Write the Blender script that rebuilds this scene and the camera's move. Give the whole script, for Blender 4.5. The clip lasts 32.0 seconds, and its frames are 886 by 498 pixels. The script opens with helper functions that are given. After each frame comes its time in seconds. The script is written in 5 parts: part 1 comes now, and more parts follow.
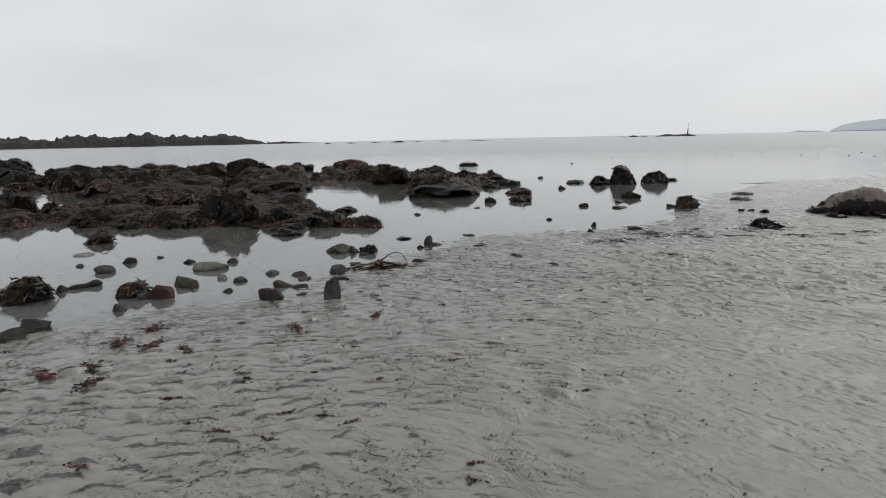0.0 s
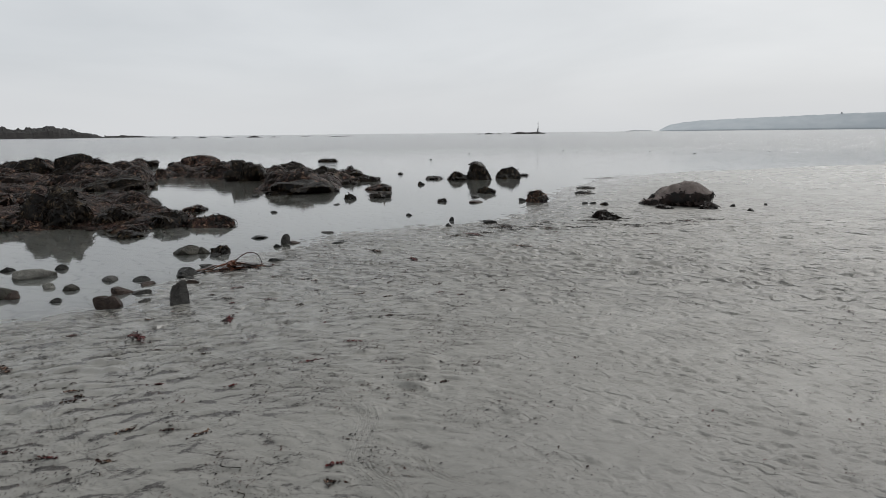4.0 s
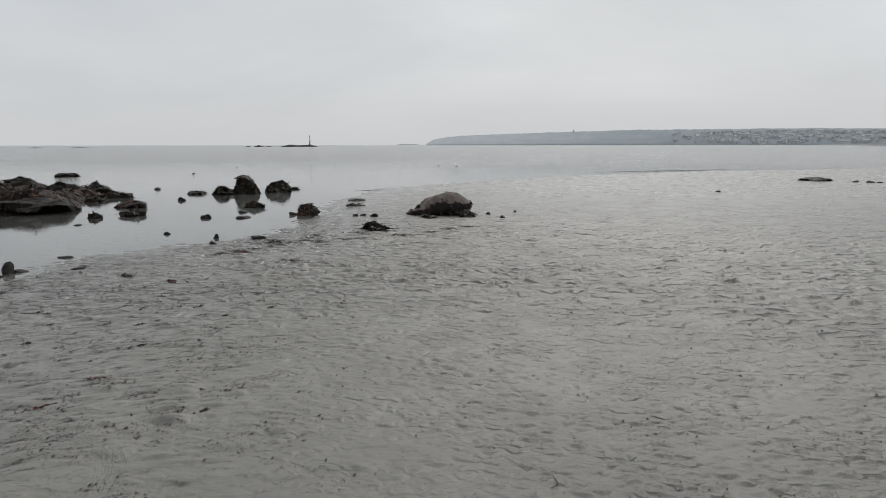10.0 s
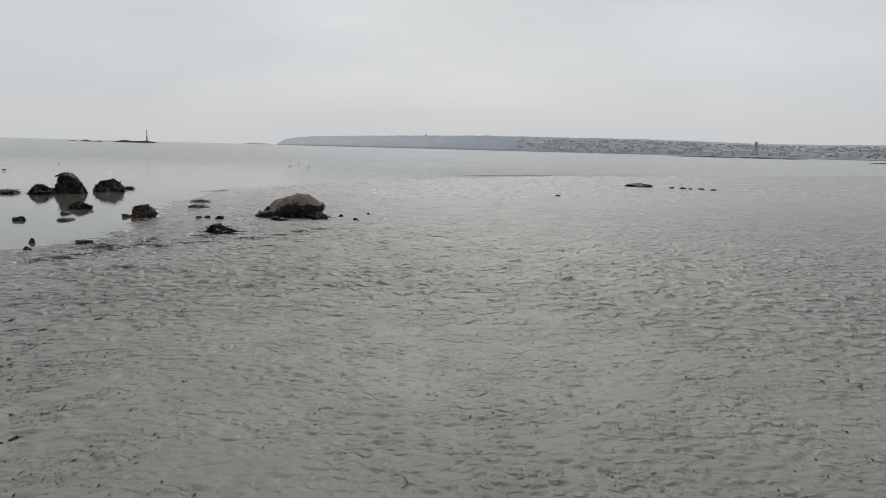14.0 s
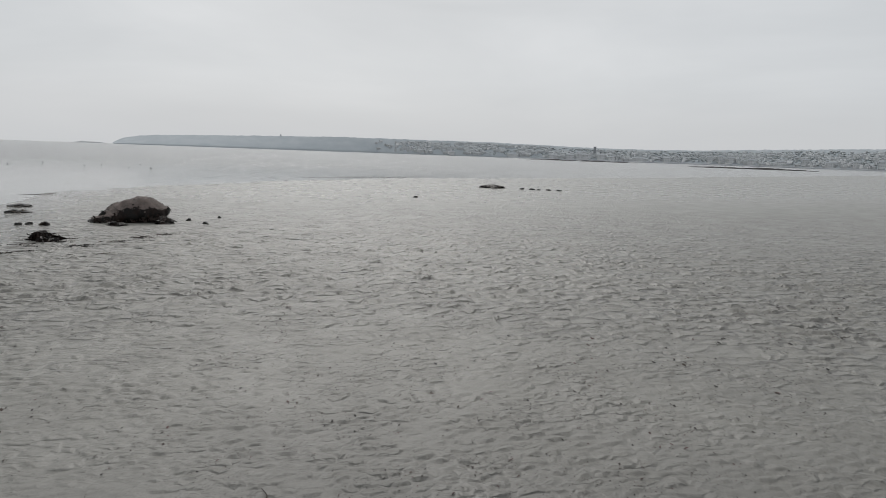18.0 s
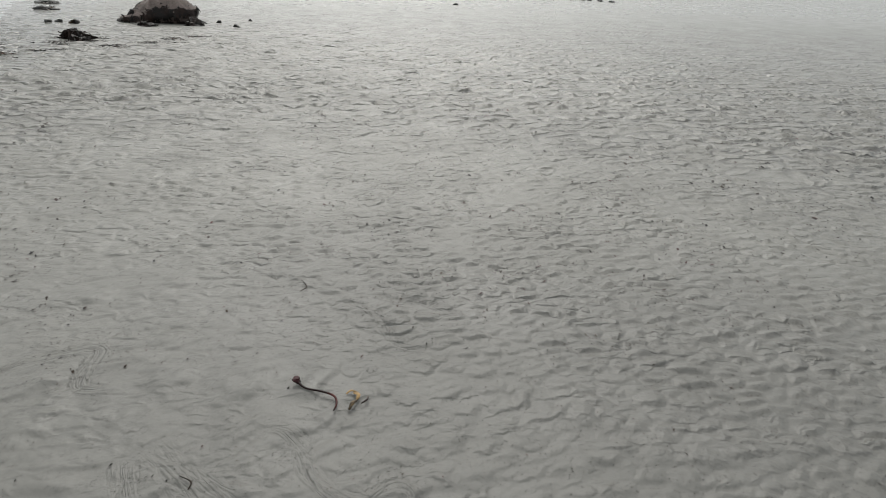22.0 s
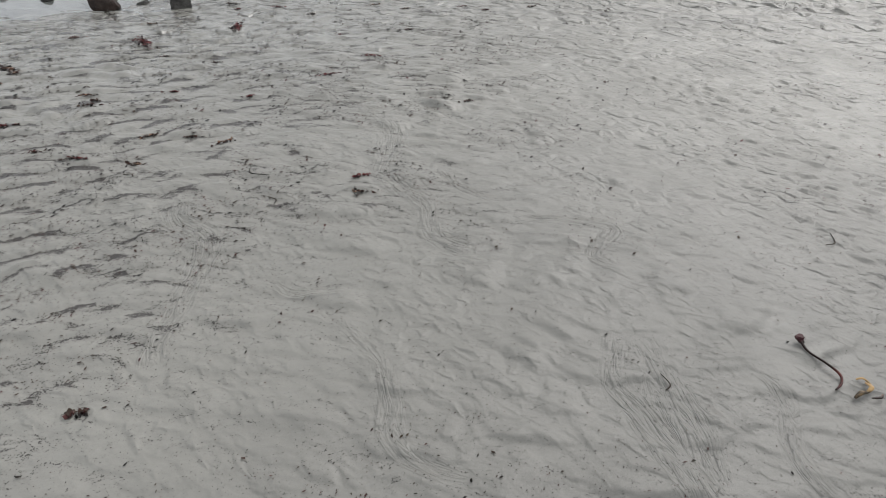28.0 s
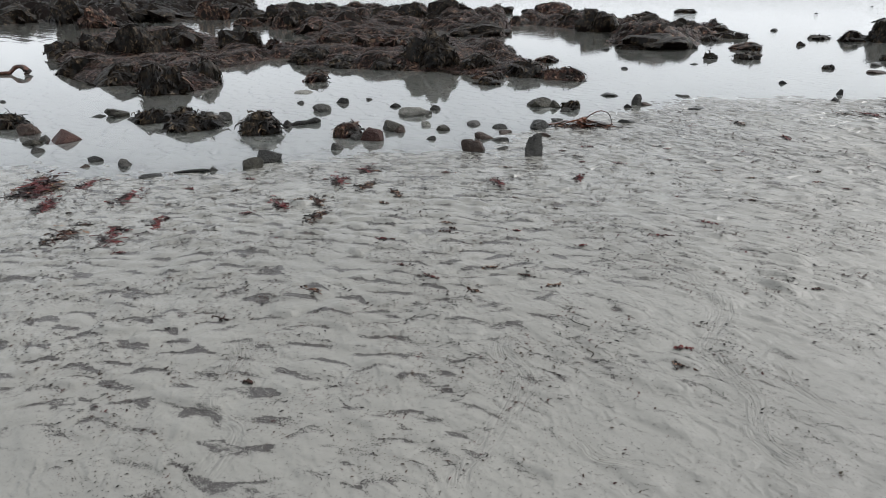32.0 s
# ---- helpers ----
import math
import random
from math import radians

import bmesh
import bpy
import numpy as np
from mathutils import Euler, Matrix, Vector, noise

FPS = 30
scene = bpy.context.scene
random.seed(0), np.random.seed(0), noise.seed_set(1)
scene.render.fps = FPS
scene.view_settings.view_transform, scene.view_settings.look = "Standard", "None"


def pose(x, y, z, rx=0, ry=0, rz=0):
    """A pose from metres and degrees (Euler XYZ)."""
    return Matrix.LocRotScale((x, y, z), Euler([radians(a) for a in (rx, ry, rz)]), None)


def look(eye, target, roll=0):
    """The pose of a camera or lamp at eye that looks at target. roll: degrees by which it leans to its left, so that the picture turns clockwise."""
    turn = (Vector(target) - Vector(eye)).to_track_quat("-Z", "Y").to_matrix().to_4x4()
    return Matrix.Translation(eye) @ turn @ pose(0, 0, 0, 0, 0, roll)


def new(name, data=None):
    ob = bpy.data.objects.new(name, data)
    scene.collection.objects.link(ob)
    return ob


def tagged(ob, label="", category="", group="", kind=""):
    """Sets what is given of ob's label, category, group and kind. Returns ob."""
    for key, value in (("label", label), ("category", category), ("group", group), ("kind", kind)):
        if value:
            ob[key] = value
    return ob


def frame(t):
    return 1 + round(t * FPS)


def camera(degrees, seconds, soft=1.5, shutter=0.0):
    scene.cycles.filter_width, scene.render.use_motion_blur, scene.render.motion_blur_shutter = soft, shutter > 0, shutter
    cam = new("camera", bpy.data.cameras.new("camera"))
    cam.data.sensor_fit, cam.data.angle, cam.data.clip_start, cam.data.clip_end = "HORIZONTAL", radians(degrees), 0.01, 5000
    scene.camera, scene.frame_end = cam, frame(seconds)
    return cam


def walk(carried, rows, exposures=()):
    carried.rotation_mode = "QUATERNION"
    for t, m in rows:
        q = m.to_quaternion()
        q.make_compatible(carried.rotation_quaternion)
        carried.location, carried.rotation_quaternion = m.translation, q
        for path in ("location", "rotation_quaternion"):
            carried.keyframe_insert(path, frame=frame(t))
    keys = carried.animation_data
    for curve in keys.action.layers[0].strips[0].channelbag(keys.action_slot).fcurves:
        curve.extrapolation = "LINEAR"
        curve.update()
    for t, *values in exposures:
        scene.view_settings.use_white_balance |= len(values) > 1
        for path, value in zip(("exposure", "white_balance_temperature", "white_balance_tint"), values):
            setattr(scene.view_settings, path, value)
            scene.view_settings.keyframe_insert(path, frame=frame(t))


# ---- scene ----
# ---- camera ----
cam = camera(70.9, 32.0, soft=0.5)
walk(cam, [
    (0, look((-0.069, -0.043, 1.585), (-2.689, 4.125, 0.716), -1.18)),
    (0.5, look((-0.059, -0.026, 1.585), (-2.483, 4.265, 0.742), -1.42)),
    (1, look((-0.061, -0.024, 1.590), (-2.328, 4.351, 0.740), -1.24)),
    (1.5, look((-0.055, -0.024, 1.590), (-2.238, 4.396, 0.754), -1.24)),
    (2, look((-0.039, -0.018, 1.587), (-2.120, 4.447, 0.730), -1.25)),
    (2.5, look((-0.036, -0.021, 1.584), (-1.996, 4.497, 0.721), -0.93)),
    (3, look((-0.030, -0.016, 1.585), (-1.884, 4.540, 0.689), -0.92)),
    (3.5, look((-0.035, -0.008, 1.583), (-1.772, 4.590, 0.666), -0.70)),
    (5.5, look((-0.009, -0.005, 1.582), (-1.336, 4.734, 0.695), -0.46)),
    (6, look((-0.011, 0.003, 1.581), (-1.194, 4.777, 0.679), -0.15)),
    (6.5, look((0.000, 0.014, 1.578), (-1.049, 4.822, 0.691), -0.17)),
    (7, look((0.011, 0.023, 1.577), (-0.804, 4.876, 0.693), 0.01)),
    (7.5, look((0.021, 0.020, 1.576), (-0.567, 4.908, 0.704), 0.27)),
    (8, look((0.028, 0.013, 1.577), (-0.408, 4.918, 0.706), 0.15)),
    (8.5, look((0.034, 0.009, 1.581), (-0.246, 4.924, 0.705), 0.28)),
    (9, look((0.045, -0.001, 1.587), (-0.137, 4.922, 0.731), 0.08)),
    (9.5, look((0.063, -0.001, 1.585), (-0.028, 4.925, 0.732), -0.13)),
    (10, look((0.076, -0.003, 1.584), (0.170, 4.927, 0.759), -0.06)),
    (10.5, look((0.081, -0.004, 1.580), (0.340, 4.918, 0.740), 0.10)),
    (11, look((0.089, -0.004, 1.584), (0.511, 4.911, 0.772), 0.16)),
    (11.5, look((0.097, -0.009, 1.585), (0.646, 4.897, 0.792), 0.68)),
    (12, look((0.095, -0.016, 1.585), (0.724, 4.879, 0.784), 0.65)),
    (12.5, look((0.096, -0.016, 1.584), (0.892, 4.851, 0.759), 1.16)),
    (13, look((0.097, -0.013, 1.587), (0.982, 4.838, 0.763), 1.17)),
    (13.5, look((0.103, -0.025, 1.596), (1.150, 4.798, 0.790), 1.14)),
    (14, look((0.108, -0.010, 1.592), (1.348, 4.768, 0.797), 1.50)),
    (14.5, look((0.110, -0.005, 1.590), (1.511, 4.728, 0.796), 1.47)),
    (15, look((0.111, -0.005, 1.587), (1.684, 4.675, 0.798), 1.75)),
    (15.5, look((0.123, -0.010, 1.591), (1.834, 4.621, 0.802), 1.60)),
    (17.5, look((0.120, -0.023, 1.589), (2.298, 4.413, 0.826), 1.80)),
    (18, look((0.123, -0.012, 1.585), (2.404, 4.374, 0.838), 2.02)),
    (18.5, look((0.130, -0.009, 1.582), (2.478, 4.345, 0.853), 1.97)),
    (19, look((0.138, -0.021, 1.573), (2.525, 4.302, 0.787), 2.00)),
    (19.5, look((0.138, -0.025, 1.562), (2.503, 4.266, 0.565), 1.95)),
    (20, look((0.142, -0.019, 1.547), (2.475, 4.221, 0.290), 2.02)),
    (20.5, look((0.146, -0.009, 1.537), (2.434, 4.193, 0.087), 2.52)),
    (21, look((0.142, -0.003, 1.527), (2.443, 4.138, -0.072), 3.00)),
    (21.5, look((0.133, -0.007, 1.520), (2.311, 4.096, -0.329), 3.39)),
    (22, look((0.133, -0.004, 1.517), (2.043, 4.096, -0.613), 3.52)),
    (22.5, look((0.132, 0.005, 1.506), (1.852, 4.075, -0.833), 3.97)),
    (23, look((0.129, 0.011, 1.501), (1.658, 4.036, -1.041), 3.57)),
    (23.5, look((0.116, 0.019, 1.500), (1.479, 4.013, -1.182), 3.67)),
    (24, look((0.091, 0.026, 1.488), (1.128, 4.072, -1.260), 3.53)),
    (24.5, look((0.064, 0.034, 1.485), (0.751, 4.122, -1.310), 3.98)),
    (25, look((0.017, 0.038, 1.478), (0.281, 4.128, -1.387), 3.65)),
    (25.5, look((-0.015, 0.047, 1.480), (-0.089, 4.113, -1.430), 3.07)),
    (26, look((-0.041, 0.042, 1.482), (-0.477, 4.085, -1.427), 1.96)),
    (26.5, look((-0.062, 0.035, 1.483), (-0.804, 4.054, -1.398), 1.34)),
    (28.5, look((-0.178, 0.027, 1.499), (-1.886, 3.764, -1.350), 1.56)),
    (29, look((-0.196, 0.008, 1.520), (-2.326, 3.625, -1.197), 1.54)),
    (29.5, look((-0.207, -0.014, 1.530), (-2.724, 3.456, -1.044), 1.33)),
    (30, look((-0.221, -0.028, 1.545), (-3.037, 3.281, -0.928), 0.48)),
    (30.5, look((-0.235, -0.040, 1.565), (-3.276, 3.190, -0.742), 0.18)),
    (31, look((-0.257, -0.045, 1.581), (-3.443, 3.119, -0.618), 0.80)),
    (31.5, look((-0.273, -0.057, 1.600), (-3.623, 3.014, -0.485), 0.22)),
    (32, look((-0.276, -0.069, 1.618), (-3.770, 2.910, -0.360), -0.43)),
], exposures=[(0.0, 0.17, 6420, 10), (6.0, 0.0, 6430, 10), (13.0, -0.1, 6430, 10), (19.0, -0.08, 6450, 10), (20.5, 0.2, 6500, 9), (22.0, 0.42, 6520, 8),
              (23.0, 0.51, 6530, 8), (26.0, 0.62, 6480, 9), (29.0, 0.76, 6370, 11), (32.0, 0.82, 6300, 10)])

# ---- sky and sun: overcast ----
SUN_AZ, SUN_EL = radians(18), radians(43)
world = bpy.data.worlds.new("overcast_sky")
scene.world = world
world.use_nodes = True


def build_sky():
    nt = world.node_tree
    nt.nodes.clear()
    out = nt.nodes.new("ShaderNodeOutputWorld")
    bg = nt.nodes.new("ShaderNodeBackground")
    sky = nt.nodes.new("ShaderNodeTexSky")
    sky.sky_type, sky.sun_disc = "NISHITA", False
    sky.sun_elevation, sky.sun_rotation = SUN_EL, SUN_AZ
    sky.dust_density, sky.air_density = 6.0, 1.0
    gain = nt.nodes.new("ShaderNodeMix")
    gain.data_type, gain.blend_type = "RGBA", "MULTIPLY"
    gain.inputs[0].default_value = 1.0
    gain.inputs[7].default_value = (0.09, 0.09, 0.09, 1)
    nt.links.new(sky.outputs[0], gain.inputs[6])
    coord = nt.nodes.new("ShaderNodeTexCoord")
    split = nt.nodes.new("ShaderNodeSeparateXYZ")
    nt.links.new(coord.outputs["Generated"], split.inputs[0])
    # the cloud layer is seen flat from below: squeeze the height
    mapping = nt.nodes.new("ShaderNodeMapping")
    mapping.inputs["Scale"].default_value = (1.3, 1.3, 5.5)
    mapping.inputs["Rotation"].default_value = (0.1, 0.16, 0.4)
    nt.links.new(coord.outputs["Generated"], mapping.inputs[0])
    cloud = nt.nodes.new("ShaderNodeTexNoise")
    cloud.inputs["Scale"].default_value = 1.25
    cloud.inputs["Detail"].default_value = 5.0
    cloud.inputs["Roughness"].default_value = 0.5
    cloud.inputs["Distortion"].default_value = 0.35
    nt.links.new(mapping.outputs[0], cloud.inputs[0])
    ramp = nt.nodes.new("ShaderNodeValToRGB")
    ramp.color_ramp.elements[0].position = 0.28
    ramp.color_ramp.elements[0].color = (0.575, 0.600, 0.620, 1)
    ramp.color_ramp.elements[1].position = 0.74
    ramp.color_ramp.elements[1].color = (0.745, 0.765, 0.780, 1)
    nt.links.new(cloud.outputs[0], ramp.inputs[0])
    # a paler, warmer band of mist over the horizon
    mist = nt.nodes.new("ShaderNodeMapRange")
    mist.interpolation_type = "SMOOTHSTEP"
    mist.inputs[1].default_value, mist.inputs[2].default_value = 0.0, 0.13
    mist.inputs[3].default_value, mist.inputs[4].default_value = 0.75, 0.0
    nt.links.new(split.outputs[2], mist.inputs[0])
    band = nt.nodes.new("ShaderNodeMix")
    band.data_type = "RGBA"
    band.inputs[7].default_value = (0.665, 0.672, 0.678, 1)
    nt.links.new(mist.outputs[0], band.inputs[0])
    nt.links.new(ramp.outputs[0], band.inputs[6])
    mix = nt.nodes.new("ShaderNodeMix")
    mix.data_type = "RGBA"
    mix.inputs[0].default_value = 0.94
    nt.links.new(gain.outputs[2], mix.inputs[6])
    nt.links.new(band.outputs[2], mix.inputs[7])
    nt.links.new(mix.outputs[2], bg.inputs[0])
    bg.inputs[1].default_value = 1.0
    nt.links.new(bg.outputs[0], out.inputs[0])


build_sky()
sun_data = bpy.data.lights.new("sun", "SUN")
sun_data.energy, sun_data.angle, sun_data.color = 1.4, radians(38), (1.0, 0.97, 0.93)
sun = new("sun", sun_data)
sun.matrix_world = look((0, 0, 30), (-30 * math.sin(SUN_AZ), -30 * math.cos(SUN_AZ), 30 - 30 * math.tan(SUN_EL)))


# ---- materials ----
def material(name, base, rough=0.6, spec=0.5, metal=0.0):
    m = bpy.data.materials.new(name)
    m.use_nodes = True
    b = m.node_tree.nodes["Principled BSDF"]
    b.inputs["Base Color"].default_value = (*base, 1)
    b.inputs["Roughness"].default_value = rough
    b.inputs["Specular IOR Level"].default_value = spec
    b.inputs["Metallic"].default_value = metal
    return m, m.node_tree, b


def ramp_of(nt, source, stops):
    r = nt.nodes.new("ShaderNodeValToRGB")
    while len(r.color_ramp.elements) < len(stops):
        r.color_ramp.elements.new(0.5)
    for e, (pos, col) in zip(r.color_ramp.elements, stops):
        e.position, e.color = pos, (*col, 1)
    nt.links.new(source, r.inputs[0])
    return r.outputs[0]


def noise_of(nt, vector, scale, detail=4.0, rough=0.55, distort=0.0):
    n = nt.nodes.new("ShaderNodeTexNoise")
    n.inputs["Scale"].default_value, n.inputs["Detail"].default_value = scale, detail
    n.inputs["Roughness"].default_value, n.inputs["Distortion"].default_value = rough, distort
    if vector is not None:
        nt.links.new(vector, n.inputs["Vector"])
    return n.outputs[0]


def mixed(nt, fac, a, b, blend="MIX"):
    m = nt.nodes.new("ShaderNodeMix")
    m.data_type, m.blend_type = "RGBA", blend
    for value, slot in ((fac, 0), (a, 6), (b, 7)):
        if isinstance(value, (int, float)):
            m.inputs[slot].default_value = value
        elif isinstance(value, tuple):
            m.inputs[slot].default_value = (*value, 1)
        else:
            nt.links.new(value, m.inputs[slot])
    return m.outputs[2]


def ranged(nt, source, a, b, lo, hi):
    r = nt.nodes.new("ShaderNodeMapRange")
    for slot, v in zip((1, 2, 3, 4), (a, b, lo, hi)):
        r.inputs[slot].default_value = v
    nt.links.new(source, r.inputs[0])
    return r.outputs[0]


def math_of(nt, op, a, b):
    m = nt.nodes.new("ShaderNodeMath")
    m.operation = op
    for slot, v in ((0, a), (1, b)):
        if isinstance(v, (int, float)):
            m.inputs[slot].default_value = v
        else:
            nt.links.new(v, m.inputs[slot])
    return m.outputs[0]


def bumped(nt, bsdf, height, strength, distance, more=None):
    if more is not None:
        height = math_of(nt, "ADD", height, more)
    b = nt.nodes.new("ShaderNodeBump")
    b.inputs["Strength"].default_value, b.inputs["Distance"].default_value = strength, distance
    nt.links.new(height, b.inputs["Height"])
    nt.links.new(b.outputs[0], bsdf.inputs["Normal"])
    return b


def coords(nt, scale=(1, 1, 1), turn=0.0):
    c = nt.nodes.new("ShaderNodeTexCoord")
    first = nt.nodes.new("ShaderNodeMapping")
    first.inputs["Rotation"].default_value = (0, 0, turn)
    nt.links.new(c.outputs["Object"], first.inputs[0])
    m = nt.nodes.new("ShaderNodeMapping")
    m.inputs["Scale"].default_value = scale
    nt.links.new(first.outputs[0], m.inputs[0])
    return m.outputs[0]


def attribute_of(nt, name):
    a = nt.nodes.new("ShaderNodeAttribute")
    a.attribute_name = name
    return a.outputs["Fac"]


def vector_math(nt, op, a, b=None):
    m = nt.nodes.new("ShaderNodeVectorMath")
    m.operation = op
    for slot, v in ((0, a), (1, b)):
        if isinstance(v, tuple):
            m.inputs[slot].default_value = v
        elif v is not None:
            nt.links.new(v, m.inputs[slot])
    return m.outputs["Value"] if op == "LENGTH" else m.outputs[0]


def eased(nt, source, a, b, lo=0.0, hi=1.0):
    r = nt.nodes.new("ShaderNodeMapRange")
    r.interpolation_type = "SMOOTHSTEP"
    for slot, v in zip((1, 2, 3, 4), (a, b, lo, hi)):
        r.inputs[slot].default_value = v
    nt.links.new(source, r.inputs[0])
    return r.outputs[0]


def tongue_nodes(nt, wide, deep, turn, shift, soft=0.34, pit_from=0.02, pit_rim=0.26):
    """Small overlapping tongues of sand, finer than the mesh can carry: their height (0 to about 0.7) and the pits before their lips."""
    c = nt.nodes.new("ShaderNodeTexCoord")
    warp = nt.nodes.new("ShaderNodeTexNoise")
    warp.inputs["Scale"].default_value, warp.inputs["Detail"].default_value = 0.45 / deep, 4.0
    nt.links.new(c.outputs["Object"], warp.inputs["Vector"])
    push = vector_math(nt, "MULTIPLY", vector_math(nt, "SUBTRACT", warp.outputs["Color"], (0.5, 0.5, 0.5)), (1.9 * deep, 1.9 * deep, 0.0))
    first = nt.nodes.new("ShaderNodeMapping")
    first.inputs["Rotation"].default_value, first.inputs["Location"].default_value = (0, 0, turn), (shift, 2.7 * shift, 0)
    nt.links.new(vector_math(nt, "ADD", c.outputs["Object"], push), first.inputs[0])
    v = vector_math(nt, "MULTIPLY", first.outputs[0], (1 / wide, 1 / deep, 0.0))
    cell, rim = nt.nodes.new("ShaderNodeTexVoronoi"), nt.nodes.new("ShaderNodeTexVoronoi")
    rim.feature = "DISTANCE_TO_EDGE"
    for n in (cell, rim):
        n.voronoi_dimensions = "2D"
        n.inputs["Scale"].default_value, n.inputs["Randomness"].default_value = 1.0, 0.95
        nt.links.new(v, n.inputs["Vector"])
    off = nt.nodes.new("ShaderNodeSeparateXYZ")
    nt.links.new(vector_math(nt, "SUBTRACT", v, cell.outputs["Position"]), off.inputs[0])
    own = nt.nodes.new("ShaderNodeSeparateColor")
    nt.links.new(cell.outputs["Color"], own.inputs[0])
    slope = ranged(nt, off.outputs[1], -0.5, 0.5, 0.62, -0.02)
    body = math_of(nt, "SUBTRACT", slope, math_of(nt, "MULTIPLY", math_of(nt, "MULTIPLY", off.outputs[0], off.outputs[0]), 0.5))
    grow = ranged(nt, own.outputs[0], 0.1, 0.9, 0.25, 1.1)
    height = math_of(nt, "MULTIPLY", math_of(nt, "MULTIPLY", eased(nt, rim.outputs["Distance"], 0.0, soft), body), grow)
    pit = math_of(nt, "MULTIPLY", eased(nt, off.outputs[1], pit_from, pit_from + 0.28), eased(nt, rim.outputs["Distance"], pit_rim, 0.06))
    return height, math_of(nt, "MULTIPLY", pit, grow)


def sand_material():
    m, nt, b = material("wet_sand", (0.3, 0.29, 0.27), 0.5)
    flat = coords(nt)
    place = nt.nodes.new("ShaderNodeNewGeometry")
    away = vector_math(nt, "LENGTH", place.outputs["Position"])
    grain = noise_of(nt, flat, 420.0, 2.0, 0.7)
    mid = noise_of(nt, flat, 7.0, 5.0, 0.6)
    wide = noise_of(nt, flat, 0.7, 4.0, 0.5)
    col = ramp_of(nt, wide, [(0.3, SAND_DARK), (0.7, SAND_LIGHT)])
    # near sand painted darker, in place of the lens's light fall-off
    col = mixed(nt, math_of(nt, "MULTIPLY", attribute_of(nt, "near_falloff"), ranged(nt, mid, 0.3, 0.7, 1.0, 0.8)), col, (0.093, 0.0905, 0.081))
    col = mixed(nt, ranged(nt, mid, 0.4, 0.7, 0.0, 0.25), col, tuple(0.8 * c for c in SAND_DARK))
    col = mixed(nt, ranged(nt, grain, 0.35, 0.65, 0.0, 0.2), col, (0.30, 0.29, 0.27))
    # ripples finer than the mesh: everywhere small ones, farther off the main ones as well
    fine_h, _ = tongue_nodes(nt, 0.085, 0.05, radians(14), 3.1)
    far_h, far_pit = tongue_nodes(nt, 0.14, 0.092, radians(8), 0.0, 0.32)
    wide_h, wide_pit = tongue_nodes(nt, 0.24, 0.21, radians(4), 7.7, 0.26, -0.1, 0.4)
    east = attribute_of(nt, "east")
    distant = math_of(nt, "MULTIPLY", eased(nt, away, 3.5, 7.0), eased(nt, away, 30.0, 14.0))
    often = eased(nt, away, 4.5, 9.0)
    uneven = ranged(nt, noise_of(nt, flat, 1.9, 3.0), 0.35, 0.65, 0.25, 1.25)
    spread = attribute_of(nt, "silt")
    hollow = attribute_of(nt, "hollow")
    # fine dark weed silt: countless specks, thickest in the hollows of the weed-strewn part
    streak = noise_of(nt, coords(nt, (1.0, 2.6, 1.0), radians(-42)), 5.0, 5.0, 0.7, 0.5)
    where = math_of(nt, "ADD", math_of(nt, "MULTIPLY", hollow, 1.5), math_of(nt, "MULTIPLY", far_pit, math_of(nt, "MULTIPLY", often, 0.8)))
    where = math_of(nt, "ADD", math_of(nt, "MULTIPLY", where, ranged(nt, streak, 0.38, 0.55, 0.3, 1.5)), ranged(nt, streak, 0.56, 0.68, 0.0, 0.55))
    thick = math_of(nt, "MULTIPLY", math_of(nt, "MINIMUM", where, 1.0), spread)
    speck = noise_of(nt, flat, 190.0, 2.0, 0.7)
    clot = noise_of(nt, coords(nt, (1.0, 1.7, 1.0), radians(-35)), 46.0, 3.0, 0.7)
    both = math_of(nt, "ADD", math_of(nt, "MULTIPLY", speck, 0.62), math_of(nt, "MULTIPLY", clot, 0.38))
    silt = ranged(nt, math_of(nt, "ADD", both, math_of(nt, "MULTIPLY", thick, 0.205)), 0.61, 0.64, 0.0, 0.95)
    col = mixed(nt, silt, col, (0.026, 0.021, 0.019))
    # shade of the ripples' lips on the open flat, painted as darker sand colour
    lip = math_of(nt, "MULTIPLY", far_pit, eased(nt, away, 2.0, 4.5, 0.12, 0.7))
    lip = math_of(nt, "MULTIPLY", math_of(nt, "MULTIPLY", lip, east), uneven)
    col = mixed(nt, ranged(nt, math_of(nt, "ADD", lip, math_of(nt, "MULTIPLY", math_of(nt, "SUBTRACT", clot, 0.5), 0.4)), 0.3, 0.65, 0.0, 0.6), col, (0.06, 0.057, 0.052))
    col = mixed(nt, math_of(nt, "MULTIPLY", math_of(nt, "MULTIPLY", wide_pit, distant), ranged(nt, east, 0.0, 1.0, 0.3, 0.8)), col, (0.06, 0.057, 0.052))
    # thin threads of grains drawn out by the draining water
    rill_u, rill_v, rill_w = (attribute_of(nt, n) for n in ("rill_along", "rill_across", "rill"))
    lane = nt.nodes.new("ShaderNodeCombineXYZ")
    nt.links.new(math_of(nt, "MULTIPLY", rill_u, 6.5), lane.inputs[0])
    nt.links.new(math_of(nt, "MULTIPLY", rill_v, 34.0), lane.inputs[1])
    strand = noise_of(nt, lane.outputs[0], 1.0, 2.0, 0.55, 1.6)
    col = mixed(nt, math_of(nt, "MULTIPLY", ranged(nt, strand, 0.52, 0.60, 0.0, 0.3), rill_w), col, (0.085, 0.083, 0.077))
